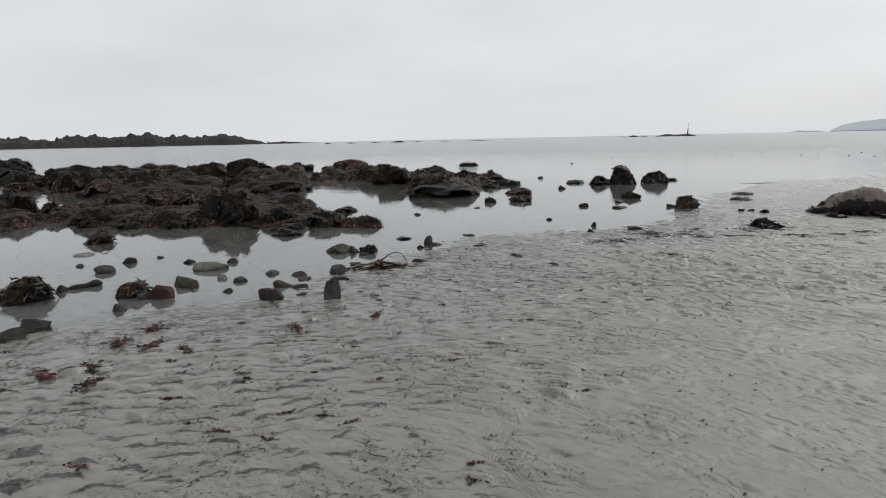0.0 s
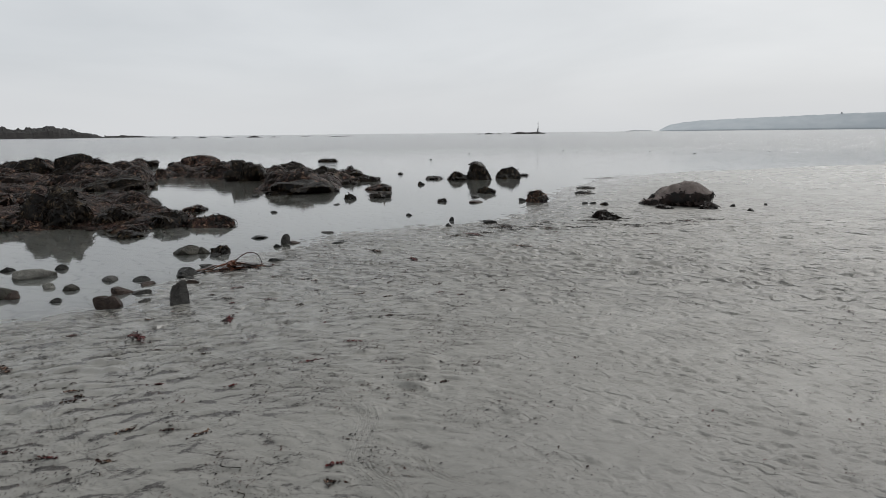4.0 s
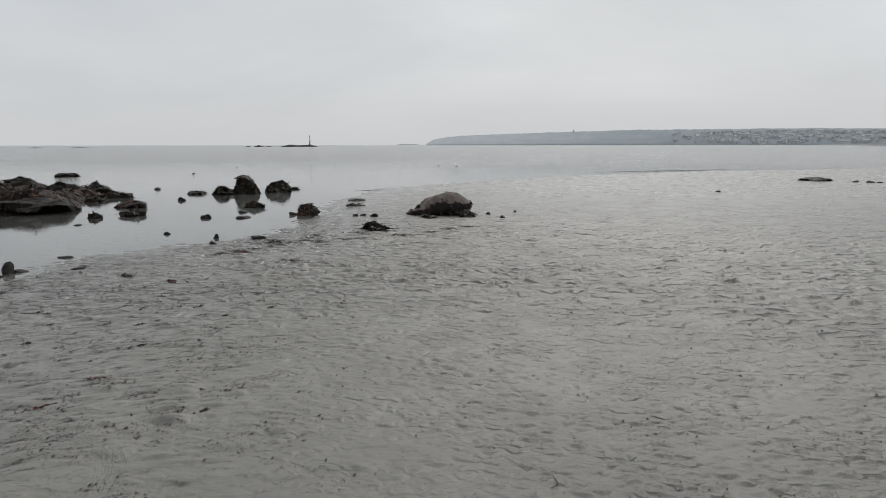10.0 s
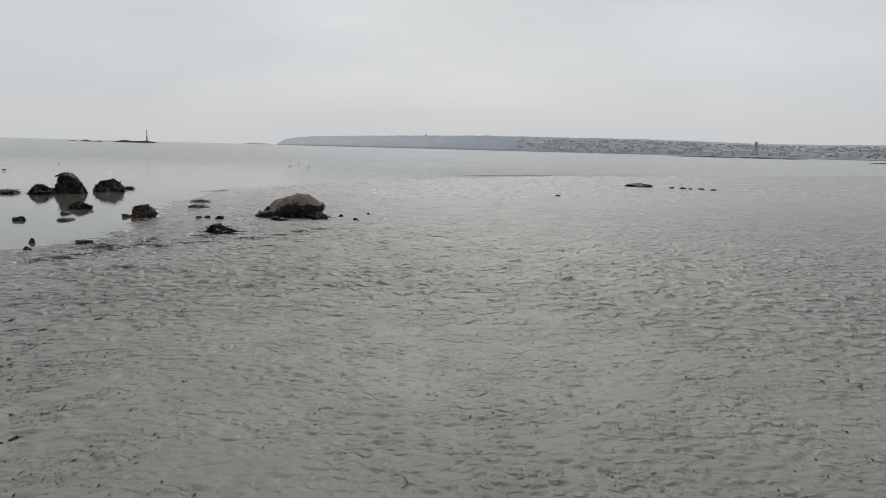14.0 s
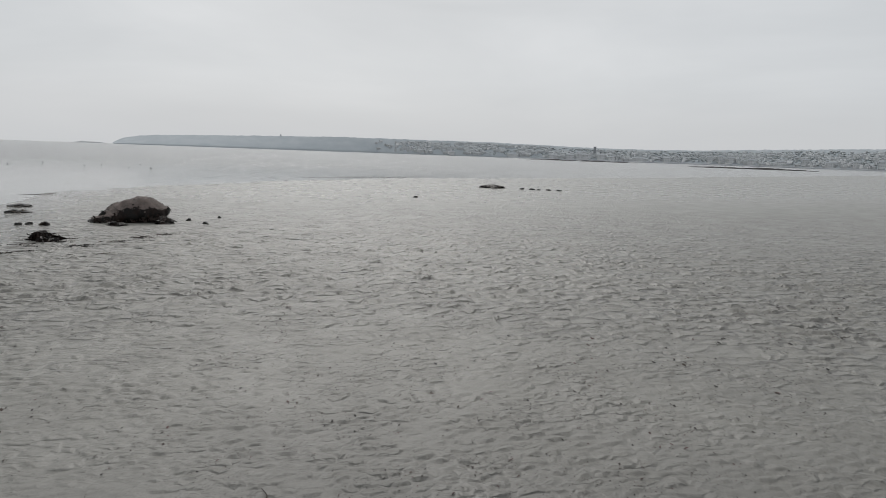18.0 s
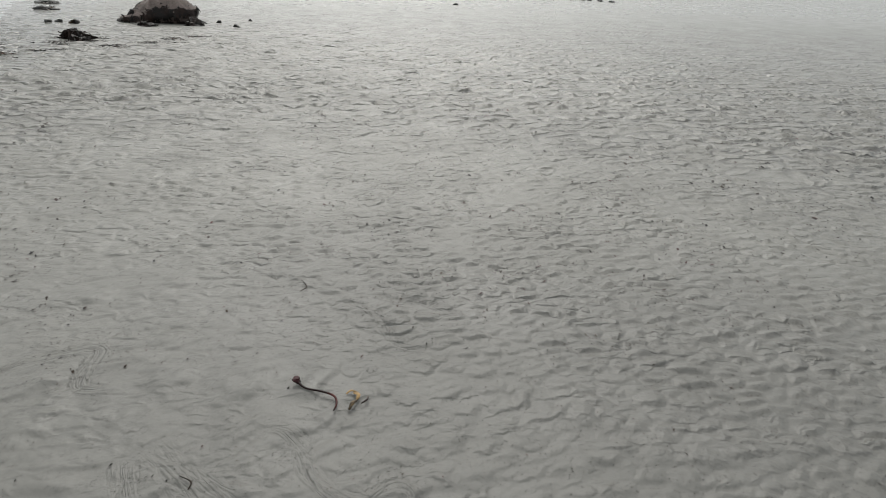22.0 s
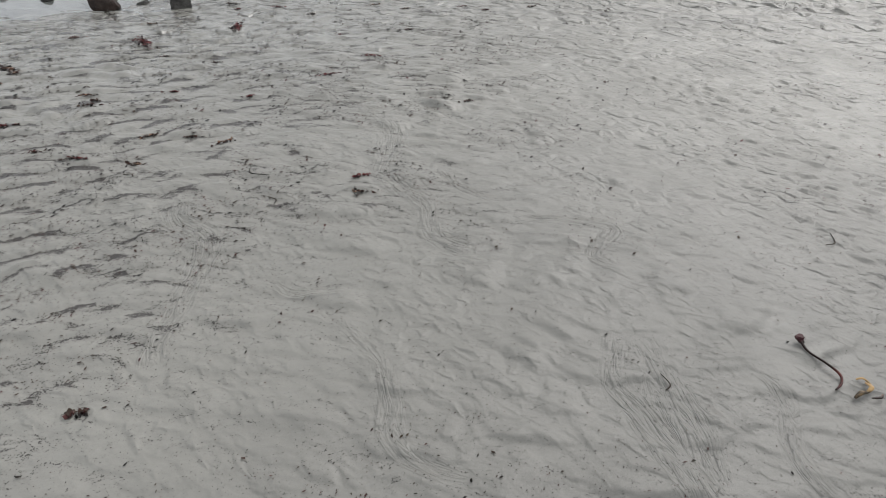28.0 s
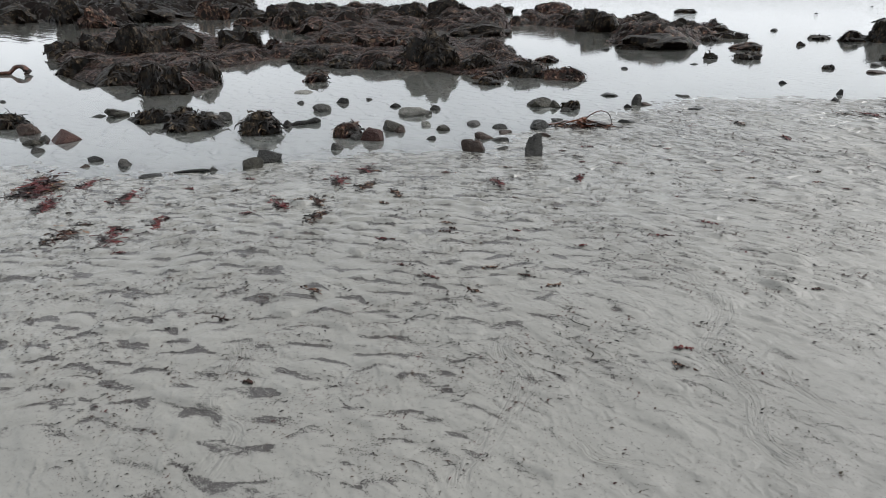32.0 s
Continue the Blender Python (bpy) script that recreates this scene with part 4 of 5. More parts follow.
def weed_bed(label, outline, top, step, seed, per_m2, mat, size=1.0, low_from=99.0):
    """A low, lumpy mat of wrack over the given ground plan."""
    rng = np.random.default_rng(seed)
    poly = np.array(outline)
    lo, hi = poly.min(0) - 0.3, poly.max(0) + 0.3
    gx, gy = np.meshgrid(np.arange(lo[0], hi[0], step), np.arange(lo[1], hi[1], step))
    x, y = gx.ravel(), gy.ravel()
    best, inside = np.full(x.shape, 1e9), np.zeros(x.shape, bool)
    for (ax, ay), (bx, by) in zip(outline, outline[1:] + outline[:1]):
        dx, dy = bx - ax, by - ay
        u = np.clip(((x - ax) * dx + (y - ay) * dy) / (dx * dx + dy * dy), 0, 1)
        best = np.minimum(best, np.hypot(x - ax - u * dx, y - ay - u * dy))
        if ay != by:
            inside ^= ((ay > y) != (by > y)) & (x < (bx - ax) * (y - ay) / (by - ay) + ax)
    for px, py, pr in POOLS:
        best = np.where(inside, np.minimum(best, np.hypot(x - px, y - py) - 1.55 * pr), best)
    d = np.where(inside, best, -best) + 0.5 * (layered(x / 0.7, y / 0.7, seed, 4) - 0.5)
    mound = np.zeros(x.shape)
    wx, wy = x + 0.3 * (layered(x / 0.4, y / 0.4, seed + 7, 3) - 0.5), y + 0.3 * (layered(x / 0.4, y / 0.4, seed + 8, 3) - 0.5)
    for cell, tall in ((1.15, 1.0), (0.55, 0.5)):
        iu, iv = np.floor(wx / cell), np.floor(wy / cell)
        for du in (-1, 0, 1):
            for dv in (-1, 0, 1):
                cu, cv = iu + du, iv + dv
                big = 0.38 + 0.34 * lattice(cu, cv, seed + 33)
                f = np.hypot(wx / cell - cu - lattice(cu, cv, seed + 31), wy / cell - cv - lattice(cu, cv, seed + 32)) / big
                mound = np.maximum(mound, tall * np.sqrt(np.clip(1 - f * f, 0, 1)) * (0.35 + 0.75 * lattice(cu, cv, seed + 34)))
    tall = top * (1 - 0.6 * smooth((x - low_from) / 2.0))
    z = tall * (1.9 * mound + 0.75 * (layered(x / 1.3, y / 1.3, seed + 9, 3) - 0.36)) * smooth(d / 0.35) - 0.03 + 0.16 * np.abs(layered(x / 0.3, y / 0.3, seed + 5, 3) - 0.5) * smooth(d / 0.4)
    keep = (d > -0.1).reshape(gx.shape)
    index = np.arange(x.size).reshape(gx.shape)
    ok = keep[:-1, :-1] & keep[1:, :-1] & keep[:-1, 1:] & keep[1:, 1:]
    quads = np.stack([index[:-1, :-1], index[:-1, 1:], index[1:, 1:], index[1:, :-1]], -1)[ok]
    used, back = np.unique(quads, return_inverse=True)
    me = quad_mesh("seaweed_bed", np.stack([x, y, z], 1)[used], back.reshape(-1, 4))
    thing = tagged(link("seaweed_bed", me, REEF), label, "seaweed", kind="stuff")
    bm = bmesh.new()
    bm.from_mesh(me)
    fronds = weed_mesh("fronds", bm, seed, per_m2 * 1.3, 0.13 * size, 0.020 * size, low=-0.015, lift=0.7, cap=30000)
    bm.free()
    if fronds:
        link("fronds", fronds, mat, thing, "tangled brown wrack fronds")["kind"] = "stuff"
    return thing


weed_bed("low bed of brown wrack between the reef rocks", [
    (-14.25, 6.30), (-13.90, 6.84), (-12.71, 6.62), (-11.42, 7.01), (-10.70, 7.50), (-9.22, 8.15), (-8.29, 8.56), (-7.21, 9.03),
    (-8.3, 9.6), (-9.9, 10.5), (-11.8, 11.6), (-13.71, 12.6), (-15.32, 12.6), (-19.4, 14.6), (-21.6, 14.0), (-21.96, 12.64),
    (-20.5, 11.3), (-18.57, 9.31)], 0.17, 0.1, 301, 560, WRACK_RED, low_from=-11.4)
weed_bed("broad mat of red-brown wrack at the pool's edge", [
    (-19.08, 3.03), (-14.48, 2.49), (-12.98, 2.59), (-11.99, 3.07), (-10.87, 3.08), (-10.44, 3.37), (-11.62, 4.43), (-12.95, 4.57),
    (-13.74, 5.87), (-14.48, 7.36), (-13.50, 8.02), (-17.04, 10.4), (-19.4, 10.2), (-17.43, 8.06), (-21.0, 8.6), (-26.0, 9.3),
    (-27.5, 7.0), (-24.0, 5.4)], 0.12, 0.1, 302, 560, WRACK_RED)
weed_bed("dark weed-covered reef top behind the pools", [
    (-26.09, 10.9), (-23.16, 10.8), (-22.07, 11.1), (-20.05, 10.8), (-20.91, 12.3), (-20.49, 13.88), (-18.99, 15.16), (-14.48, 14.62),
    (-18.61, 19.01), (-21.5, 22.0), (-25.0, 20.5), (-29.0, 20.0), (-33.0, 18.0), (-34.0, 15.5), (-32.0, 12.8)], 0.3, 0.15, 303, 190, WRACK_RED, 1.6)
weed_bed("dark weedy rock ledge reaching into the sea", [
    (-18.08, 18.46), (-17.74, 19.6), (-14.54, 18.4), (-13.26, 18.7), (-10.9, 15.2), (-8.9, 15.6), (-10.4, 19.2), (-8.97, 19.4),
    (-11.14, 21.2), (-14.81, 22.6), (-18.44, 23.4), (-21.0, 22.8)], 0.24, 0.13, 304, 260, WRACK_RED, 1.5)
weed_bed("dark weedy reef beyond the pools", [
    (-33.09, 2.63), (-35.73, 4.13), (-37.78, 5.80), (-34.71, 6.4), (-28.50, 7.1), (-33.41, 9.75), (-32.72, 11.65), (-31.43, 12.81),
    (-37, 17), (-52, 24), (-64, 14), (-60, 3)], 0.4, 0.3, 305, 26, WRACK, 2.6)


# ---- the big boulder on the sand ----
def big_boulder(x, y, w, h, seed):
    """A tilted block: a long low nose on one side, a steep end on the other, a pale sloping top and an undercut foot."""
    seg, bm = 88, bmesh.new()
    stations = [(-0.12, 0.82), (0.0, 0.86), (0.3, 0.90), (0.62, 0.955), (0.88, 1.0), (1.0, 0.985)] + [(1.0, 0.985 - 0.985 * k / 14) for k in range(1, 14)]
    rings = []
    for k, (s, r) in enumerate(stations):
        ring = []
        for i in range(seg):
            a = 2 * math.pi * i / seg
            c, d = math.cos(a), math.sin(a)
            px = math.copysign(abs(c) ** 0.72, c) * w / 2 * r
            py = math.copysign(abs(d) ** 0.8, d) * w * 0.37 * r
            u = px / (w / 2)
            rim = h * float(np.interp(c, [-1, -0.7, 0.0, 0.6, 1], [0.10, 0.24, 0.40, 0.52, 0.56]))
            lid = h * float(np.interp(u, [-1, -0.72, -0.6, -0.15, 0.15, 0.5, 0.72, 0.9, 1], [0.10, 0.40, 0.56, 0.84, 0.96, 1.0, 0.93, 0.74, 0.56]))
            p = Vector((px, py, rim * s))
            if k > 5:
                lift = min(1.0, (1 - r) / 0.5)
                p.z = rim + (max(lid, rim) - rim) * (lift * (1.6 - 0.6 * lift))
            q = p * 1.0 + Vector((seed, 0, 0))
            n1, n2, n3 = noise.noise(q * 2.3), noise.noise(q * 6.5), noise.noise(q * 19)
            edge = Vector((c, d, 0)) * (0.05 * n1 + 0.03 * n2 + 0.012 * n3) * w * r
            p += edge * (0.6 if k > 5 else 1.0) + Vector((0, 0, (0.05 * n2 + 0.028 * n3 + 0.03 * abs(n1)) * h * (1 if k > 3 else 0.2)))
            ring.append(bm.verts.new(p))
        rings.append(ring)
    for lower, upper in zip(rings, rings[1:]):
        for i in range(seg):
            j = (i + 1) % seg
            bm.faces.new((lower[i], lower[j], upper[j], upper[i]))
    bm.faces.new(rings[-1])
    bmesh.ops.triangulate(bm, faces=bm.faces[:])
    bm.normal_update()
    for f in bm.faces:
        f.smooth = True
    for e in bm.edges:
        e.smooth = e.calc_face_angle(0) < 0.5
    thing = tagged(new("boulder"), "large pinkish-grey boulder with a dark weedy foot on the sand", "boulder")
    foot = bmesh.new()
    me = bpy.data.meshes.new("foot")
    bm.to_mesh(me)
    foot.from_mesh(me)
    bpy.data.meshes.remove(me)
    bmesh.ops.delete(foot, geom=[f for f in foot.faces if f.normal.z > 0.62 or f.calc_center_median().z > 0.6 * h], context="FACES")
    skirt = weed_mesh("seaweed", foot, seed, 9000, 0.09, 0.017, low=-0.01, high=0.62 * h, lift=0.5, cap=12000)
    foot.free()
    tufts = weed_mesh("weed_tufts", bm, seed + 1, 34, 0.045, 0.024, low=0.5 * h, lift=1.0, cap=60)
    part("rock", bm, BOULDER, thing)
    link("seaweed", skirt, WRACK_DARK, thing, "dark band of wrack round the foot")
    link("weed_tufts", tufts, WRACK_DARK, thing, "small dark weed tufts")["kind"] = "stuff"
    set_down(thing, x, y, w, seed)


big_boulder(0.27, 13.84, 1.46, 0.51, 7)
weedy("weedy_rock", "low dark rock grown over with seaweed at the boulder's foot", "weedy rocks on the sand", 0.02, 13.32, 0.34, 0.09, 1401, weed=WRACK_DARK)
weedy("weedy_rock", "low dark rock grown over with seaweed at the boulder's foot", "weedy rocks on the sand", 0.86, 13.45, 0.42, 0.16, 1402, weed=WRACK_DARK)


# ---- far things ----
def bearing(az, far, z=0.0):
    return Vector((far * math.sin(radians(az)), far * math.cos(radians(az)), z))


def ridge_rock(name, label, az0, az1, far, deep, tall, step, seed, mat=FAR_ROCK, rough=1.0):
    """A long, jagged ridge of rock in the sea; tall(u) is its crest along its length."""
    n, m = int((az1 - az0) / step) + 1, 9
    verts = []
    for i in range(n):
        u = i / (n - 1)
        az = az0 + (az1 - az0) * u
        crest = tall(u)
        for j in range(m):
            v = j / (m - 1)
            f = far + deep * (v - 0.5)
            p = bearing(az, f)
            jag = 0.60 + 1.45 * rough * (layered(np.array([az * 0.85 * min(far / 400, 1.2)]), np.array([v * 3.0]), seed, 5, 0.62)[0] - 0.5) + 0.10 * rough * (field(np.array([az * 2.1 * min(far / 400, 1.2)]), np.array([v * 5.0]), seed + 9)[0] - 0.5)
            z = crest * math.sin(math.pi * v) ** 0.6 * max(jag, 0.05) - 0.4 * (v in (0.0, 1.0)) - 0.02
            verts.append((p.x, p.y, z))
    i, j = np.meshgrid(np.arange(n - 1), np.arange(m - 1), indexing="ij")
    quads = np.stack([i * m + j, i * m + j + 1, (i + 1) * m + j + 1, (i + 1) * m + j], -1).reshape(-1, 4)[:, ::-1]
    return tagged(link(name, quad_mesh(name, verts, quads, False), mat), label, "rock")


def at(us, hs):
    return lambda u: float(np.interp(u, us, hs))


ridge_rock("rocky_reef", "long jagged dark reef standing out of the sea", -86, -47.4, 900, 110, at([0, 0.5, 0.72, 0.9, 0.97, 1], [20, 22, 20, 17, 12, 0.8]), 0.07, 11, rough=0.75)
ridge_rock("rocky_reef", "low dark tail of the reef awash in the sea", -47.5, -43.3, 900, 40, at([0, 0.5, 1], [5.2, 3.0, 0.4]), 0.08, 12)
for k, (a, b, hgt) in enumerate([(-42.6, -42.0, 1.2), (-40.6, -39.7, 1.0), (-38.6, -37.6, 0.9), (-36.6, -35.2, 1.6), (-34.6, -33.8, 0.9), (-32.2, -31.2, 0.8), (-29.5, -27.6, 0.7)]):
    ridge_rock("skerry", "low dark skerry awash on the horizon", a, b, 430, 8, at([0, 0.4, 1], [0.2, hgt, 0.2]), 0.06, 20 + k)
for k, (a, b, hgt) in enumerate([(-16.3, -15.9, 1.2), (-15.6, -14.7, 2.2), (-14.6, -14.0, 1.4)]):
    ridge_rock("skerry", "small dark skerry beside the beacon rock", a, b, 600, 9, at([0, 0.5, 1], [0.3, hgt, 0.3]), 0.05, 40 + k)
ridge_rock("beacon_rock", "dark low rock islet that carries a beacon", -13.4, -10.15, 600, 16, at([0, 0.25, 0.6, 0.8, 1], [0.4, 2.2, 1.8, 2.8, 1.0]), 0.05, 51)
ridge_rock("islet", "faint grey islet off the headland", -3.3, -0.9, 3300, 90, at([0, 0.3, 0.8, 1], [2, 11, 9, 1]), 0.1, 61, FAR_ISLE, 0.5)


def tube(bm, a, b, r0, r1, sides=8):
    a, b = Vector(a), Vector(b)
    turn = (b - a).to_track_quat("Z", "Y").to_matrix().to_4x4()
    bmesh.ops.create_cone(bm, cap_ends=True, segments=sides, radius1=r0, radius2=r1, depth=(b - a).length,
                          matrix=Matrix.Translation((a + b) / 2) @ turn)
    return bm


def box(bm, cx, cy, cz, sx, sy, sz):
    bmesh.ops.create_cube(bm, size=1, matrix=Matrix.Translation((cx, cy, cz)) @ Matrix.Diagonal((sx, sy, sz, 1)))
    return bm


def beacon():
    thing = tagged(new("beacon"), "slender dark iron beacon mast on a rock islet", "beacon")
    p = bearing(-10.8, 600)
    thing.location = (p.x, p.y, 0.9)
    part("plinth", tube(bmesh.new(), (0, 0, -0.6), (0, 0, 1.2), 1.3, 1.0, 12), GREY_WALL, thing, "pale concrete plinth")
    part("mast", tube(bmesh.new(), (0, 0, 1.2), (0, 0, 10.2), 0.22, 0.12), IRON, thing)
    for k in range(3):
        a = k * 2.094
        part("leg", tube(bmesh.new(), (1.5 * math.cos(a), 1.5 * math.sin(a), -0.4), (0.2 * math.cos(a), 0.2 * math.sin(a), 5.0), 0.14, 0.1), IRON, thing)
    bm = box(bmesh.new(), 0, 0, 5.4, 1.3, 1.3, 0.25)
    part("gallery", bm, IRON, thing)
    bm = bmesh.new()
    bmesh.ops.create_cone(bm, cap_ends=True, segments=10, radius1=0.55, radius2=0.05, depth=1.1, matrix=Matrix.Translation((0, 0, 8.6)))
    part("topmark", bm, IRON, thing, "dark cone topmark")


beacon()

# ---- the far shore with its hill and town ----
HILL_AZ = [-0.45, 0.3, 1.5, 2.8, 5.8, 12, 18.3, 22.5, 30.5, 36, 40, 45, 49, 57, 64, 80, 100]
HILL_EL = [0.05, 0.45, 0.66, 0.78, 0.90, 1.10, 1.24, 1.24, 1.24, 1.14, 1.04, 1.0, 1.06, 1.36, 1.58, 1.6, 0.4]
FAR_AZ, FAR_D, NEAR_D = [-1, 20, 45, 65, 100], [3300, 3000, 2400, 1700, 1400], [3080, 2900, 2320, 1635, 1340]


def hill_point(az, u):
    """A place on the far shore: bearing in degrees, u from the water (0) over the ridge (1) to the back (1.3)."""
    d1, d0 = np.interp(az, FAR_AZ, FAR_D), np.interp(az, FAR_AZ, NEAR_D)
    d = d0 + (d1 - d0) * u
    top = math.tan(radians(np.interp(az, HILL_AZ, HILL_EL))) * d1 + 1.55
    steep = float(np.interp(az, [0, 18, 30, 50, 70], [0.85, 0.88, 0.9, 0.92, 0.92]))
    rise = min(u, 1.0) ** steep if u > 0 else 0.0
    if u > 1:
        rise = 1 - 0.7 * ((u - 1) / 0.3) ** 2
    bump = 0.05 * (layered(np.array([az * 1.4]), np.array([u * 5.0]), 77, 4)[0] - 0.5) + 0.035 * (field(np.array([az * 7.0]), np.array([u * 9.0]), 79)[0] - 0.5)
    p = bearing(az, d)
    return Vector((p.x, p.y, top * (rise + bump * min(1, u * 4)) + (2.0 if u > 0 else -3.0)))


def build_hill():
    azs = np.arange(-0.45, 100, 0.2)
    us = [0, 0.01, 0.06, 0.13, 0.22, 0.32, 0.43, 0.55, 0.67, 0.78, 0.88, 0.95, 1.0, 1.1, 1.3]
    verts = [hill_point(a, u) for a in azs for u in us]
    n, m = len(azs), len(us)
    i, j = np.meshgrid(np.arange(n - 1), np.arange(m - 1), indexing="ij")
    quads = np.stack([i * m + j, i * m + j + 1, (i + 1) * m + j + 1, (i + 1) * m + j], -1).reshape(-1, 4)[:, ::-1]
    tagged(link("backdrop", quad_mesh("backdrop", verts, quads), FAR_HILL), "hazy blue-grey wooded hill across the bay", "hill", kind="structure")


build_hill()


def gable(verts, walls, roofs, p, w, d, h, rise, turn):
    """Adds one gabled house to the lists."""
    k = len(verts)
    c, s = math.cos(turn), math.sin(turn)
    for z in (-4.0, h):
        for x, y in ((-w, -d), (w, -d), (w, d), (-w, d)):
            verts.append((p.x + (x * c - y * s) / 2, p.y + (x * s + y * c) / 2, p.z + z))
    for x in (-w, w):
        verts.append((p.x + x * c / 2, p.y + x * s / 2, p.z + h + rise))
    walls += [(k, k + 1, k + 5, k + 4), (k + 1, k + 2, k + 6, k + 5), (k + 2, k + 3, k + 7, k + 6), (k + 3, k, k + 4, k + 7)]
    roofs += [(k + 4, k + 5, k + 9, k + 8), (k + 6, k + 7, k + 8, k + 9)]
    return verts


def build_town():
    rnd = random.Random(12)
    verts, walls, roofs = [], [], []
    for _ in range(3000):
        az = rnd.choice([rnd.gauss(29, 4.5), rnd.gauss(31, 5), rnd.uniform(36, 66), rnd.uniform(44, 66)])
        if not 20 < az < 70:
            continue
        u = rnd.uniform(0.08, 0.8) if az < 37 else rnd.uniform(0.03, 0.7)
        if layered(np.array([az * 0.9]), np.array([u * 5.0]), 99, 2)[0] < 0.42 or rnd.random() > (az - 18) / 9:
            continue
        s = rnd.uniform(0.8, 1.5) if az < 45 else rnd.uniform(0.6, 1.05)
        gable(verts, walls, roofs, hill_point(az, u), 8 * s * rnd.uniform(0.7, 1.7), 7 * s, 4.2 * s, 2.0 * s, radians(-az + rnd.uniform(-25, 25)))
    me = quad_mesh("town_houses", verts, walls, False)
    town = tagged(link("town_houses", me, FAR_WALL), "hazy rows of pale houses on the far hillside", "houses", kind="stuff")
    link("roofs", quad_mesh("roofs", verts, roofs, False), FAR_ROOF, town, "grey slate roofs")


build_town()


def house(az, u, w, d, h, label, rows=2, cols=5, wall=WHITE_WALL, rise=3.0):
    w, d, h, rise = 1.2 * w, 1.2 * d, 1.2 * h, 1.2 * rise
    p = hill_point(az, u)
    thing = tagged(new("house"), label, "house", "large houses of the far town")
    thing.matrix_world = pose(p.x, p.y, p.z, 0, 0, -az)
    part("wall", box(bmesh.new(), 0, 0, h / 2 - 2, w, d, h + 4), wall, thing)
    bm = bmesh.new()
    over = 0.5
    a = [bm.verts.new(c) for c in ((-w / 2 - over, -d / 2 - over, h), (w / 2 + over, -d / 2 - over, h), (w / 2 + over, d / 2 + over, h), (-w / 2 - over, d / 2 + over, h))]
    r = [bm.verts.new((-w / 2 - over, 0, h + rise)), bm.verts.new((w / 2 + over, 0, h + rise))]
    for f in ((a[0], a[1], r[1], r[0]), (a[2], a[3], r[0], r[1]), (a[1], a[2], r[1]), (a[3], a[0], r[0]), (a[3], a[2], a[1], a[0])):
        bm.faces.new(f)
    roof = part("roof", bm, SLATE, thing)
    part("chimney", box(bmesh.new(), w * 0.35, 0, h + rise + 0.6, 1.6, 1.2, 2.6), wall, roof)
    pane = None
    for i in range(rows):
        for j in range(cols):
            x, z = (j + 0.5) / cols * w - w / 2, (i + 0.55) / rows * h
            if pane is None:
                pane = part("window", box(bmesh.new(), 0, 0, 0, 1.8, 0.3, 2.2), GLASS, thing)
                one = pane
            else:
                one = new("window", pane.data)
                one.parent = thing
            one.location = (x, -d / 2, z)
    return thing


for az, u, w, d, h, rows, cols in [
    (38.6, 0.05, 26, 14, 12, 2, 6), (39.4, 0.07, 18, 12, 15, 3, 4), (40.0, 0.06, 30, 14, 13, 3, 7), (41.3, 0.08, 24, 14, 12, 2, 6), (42.2, 0.05, 20, 12, 9, 2, 5),
    (37.2, 0.04, 34, 12, 8, 2, 8), (44.5, 0.04, 40, 14, 8, 2, 9), (46.8, 0.05, 22, 12, 10, 2, 5), (50.2, 0.10, 16, 10, 14, 3, 4), (51.0, 0.10, 12, 10, 15, 4, 3),
    (51.8, 0.10, 16, 10, 13, 3, 4), (53.4, 0.08, 22, 10, 9, 2, 6), (55.5, 0.06, 20, 10, 8, 2, 5), (57.2, 0.12, 14, 10, 10, 3, 4), (59.0, 0.05, 24, 10, 8, 2, 6),
    (60.6, 0.08, 12, 9, 9, 2, 3), (62.2, 0.09, 14, 10, 10, 2, 4), (63.4, 0.07, 15, 11, 14, 3, 4), (65.0, 0.07, 18, 10, 9, 2, 5), (28.0, 0.04, 20, 12, 9, 2, 5), (33.6, 0.03, 30, 12, 8, 2, 7)]:
    house(az, u, w, d, h, "large white house on the far shore" if h < 13 else "tall white building on the far shore", rows, cols)


def church():
    p = hill_point(40.7, 0.35)
    thing = tagged(new("church"), "grey stone church with a tall square tower above the town", "church")
    thing.matrix_world = pose(p.x, p.y, p.z, 0, 0, -30)
    part("nave", box(bmesh.new(), 14, 0, 3, 26, 11, 14), GREY_WALL, thing)
    top = math.tan(radians(1.17)) * p.xy.length + 1.55 - p.z
    part("tower", box(bmesh.new(), 0, 0, top / 2 - 2, 8.5, 8.5, top + 4), GREY_WALL, thing)
    for k in range(4):
        a = radians(45 + 90 * k)
        part("pinnacle", tube(bmesh.new(), (5 * math.cos(a), 5 * math.sin(a), top), (5 * math.cos(a), 5 * math.sin(a), top + 3.5), 0.9, 0.1, 6), GREY_WALL, thing)


church()


def monument():
    p = hill_point(12.75, 1.0)
    thing = tagged(new("monument"), "small grey memorial tower on the hill's crest", "tower")
    thing.location = p
    part("shaft", tube(bmesh.new(), (0, 0, -4), (0, 0, 6), 3.0, 2.2, 8), GREY_WALL, thing)


monument()
ridge_rock("sea_ledge", "long low dark ledge off the town's shore", 48.6, 58.2, 330, 9, at([0, 0.2, 0.6, 1], [0.3, 0.8, 1.1, 0.3]), 0.08, 71)
ridge_rock("sea_ledge", "thin dark ledge before the town", 34.5, 44.5, 700, 14, at([0, 0.3, 0.8, 1], [0.3, 1.7, 1.5, 0.4]), 0.1, 72)


ridge_rock("sea_wall", "low grey sea wall along the town's waterfront", 32, 68, 1500, 12, at([0, 0.4, 1], [3.0, 4.5, 4.5]), 0.2, 74, GREY_WALL, 0.15)


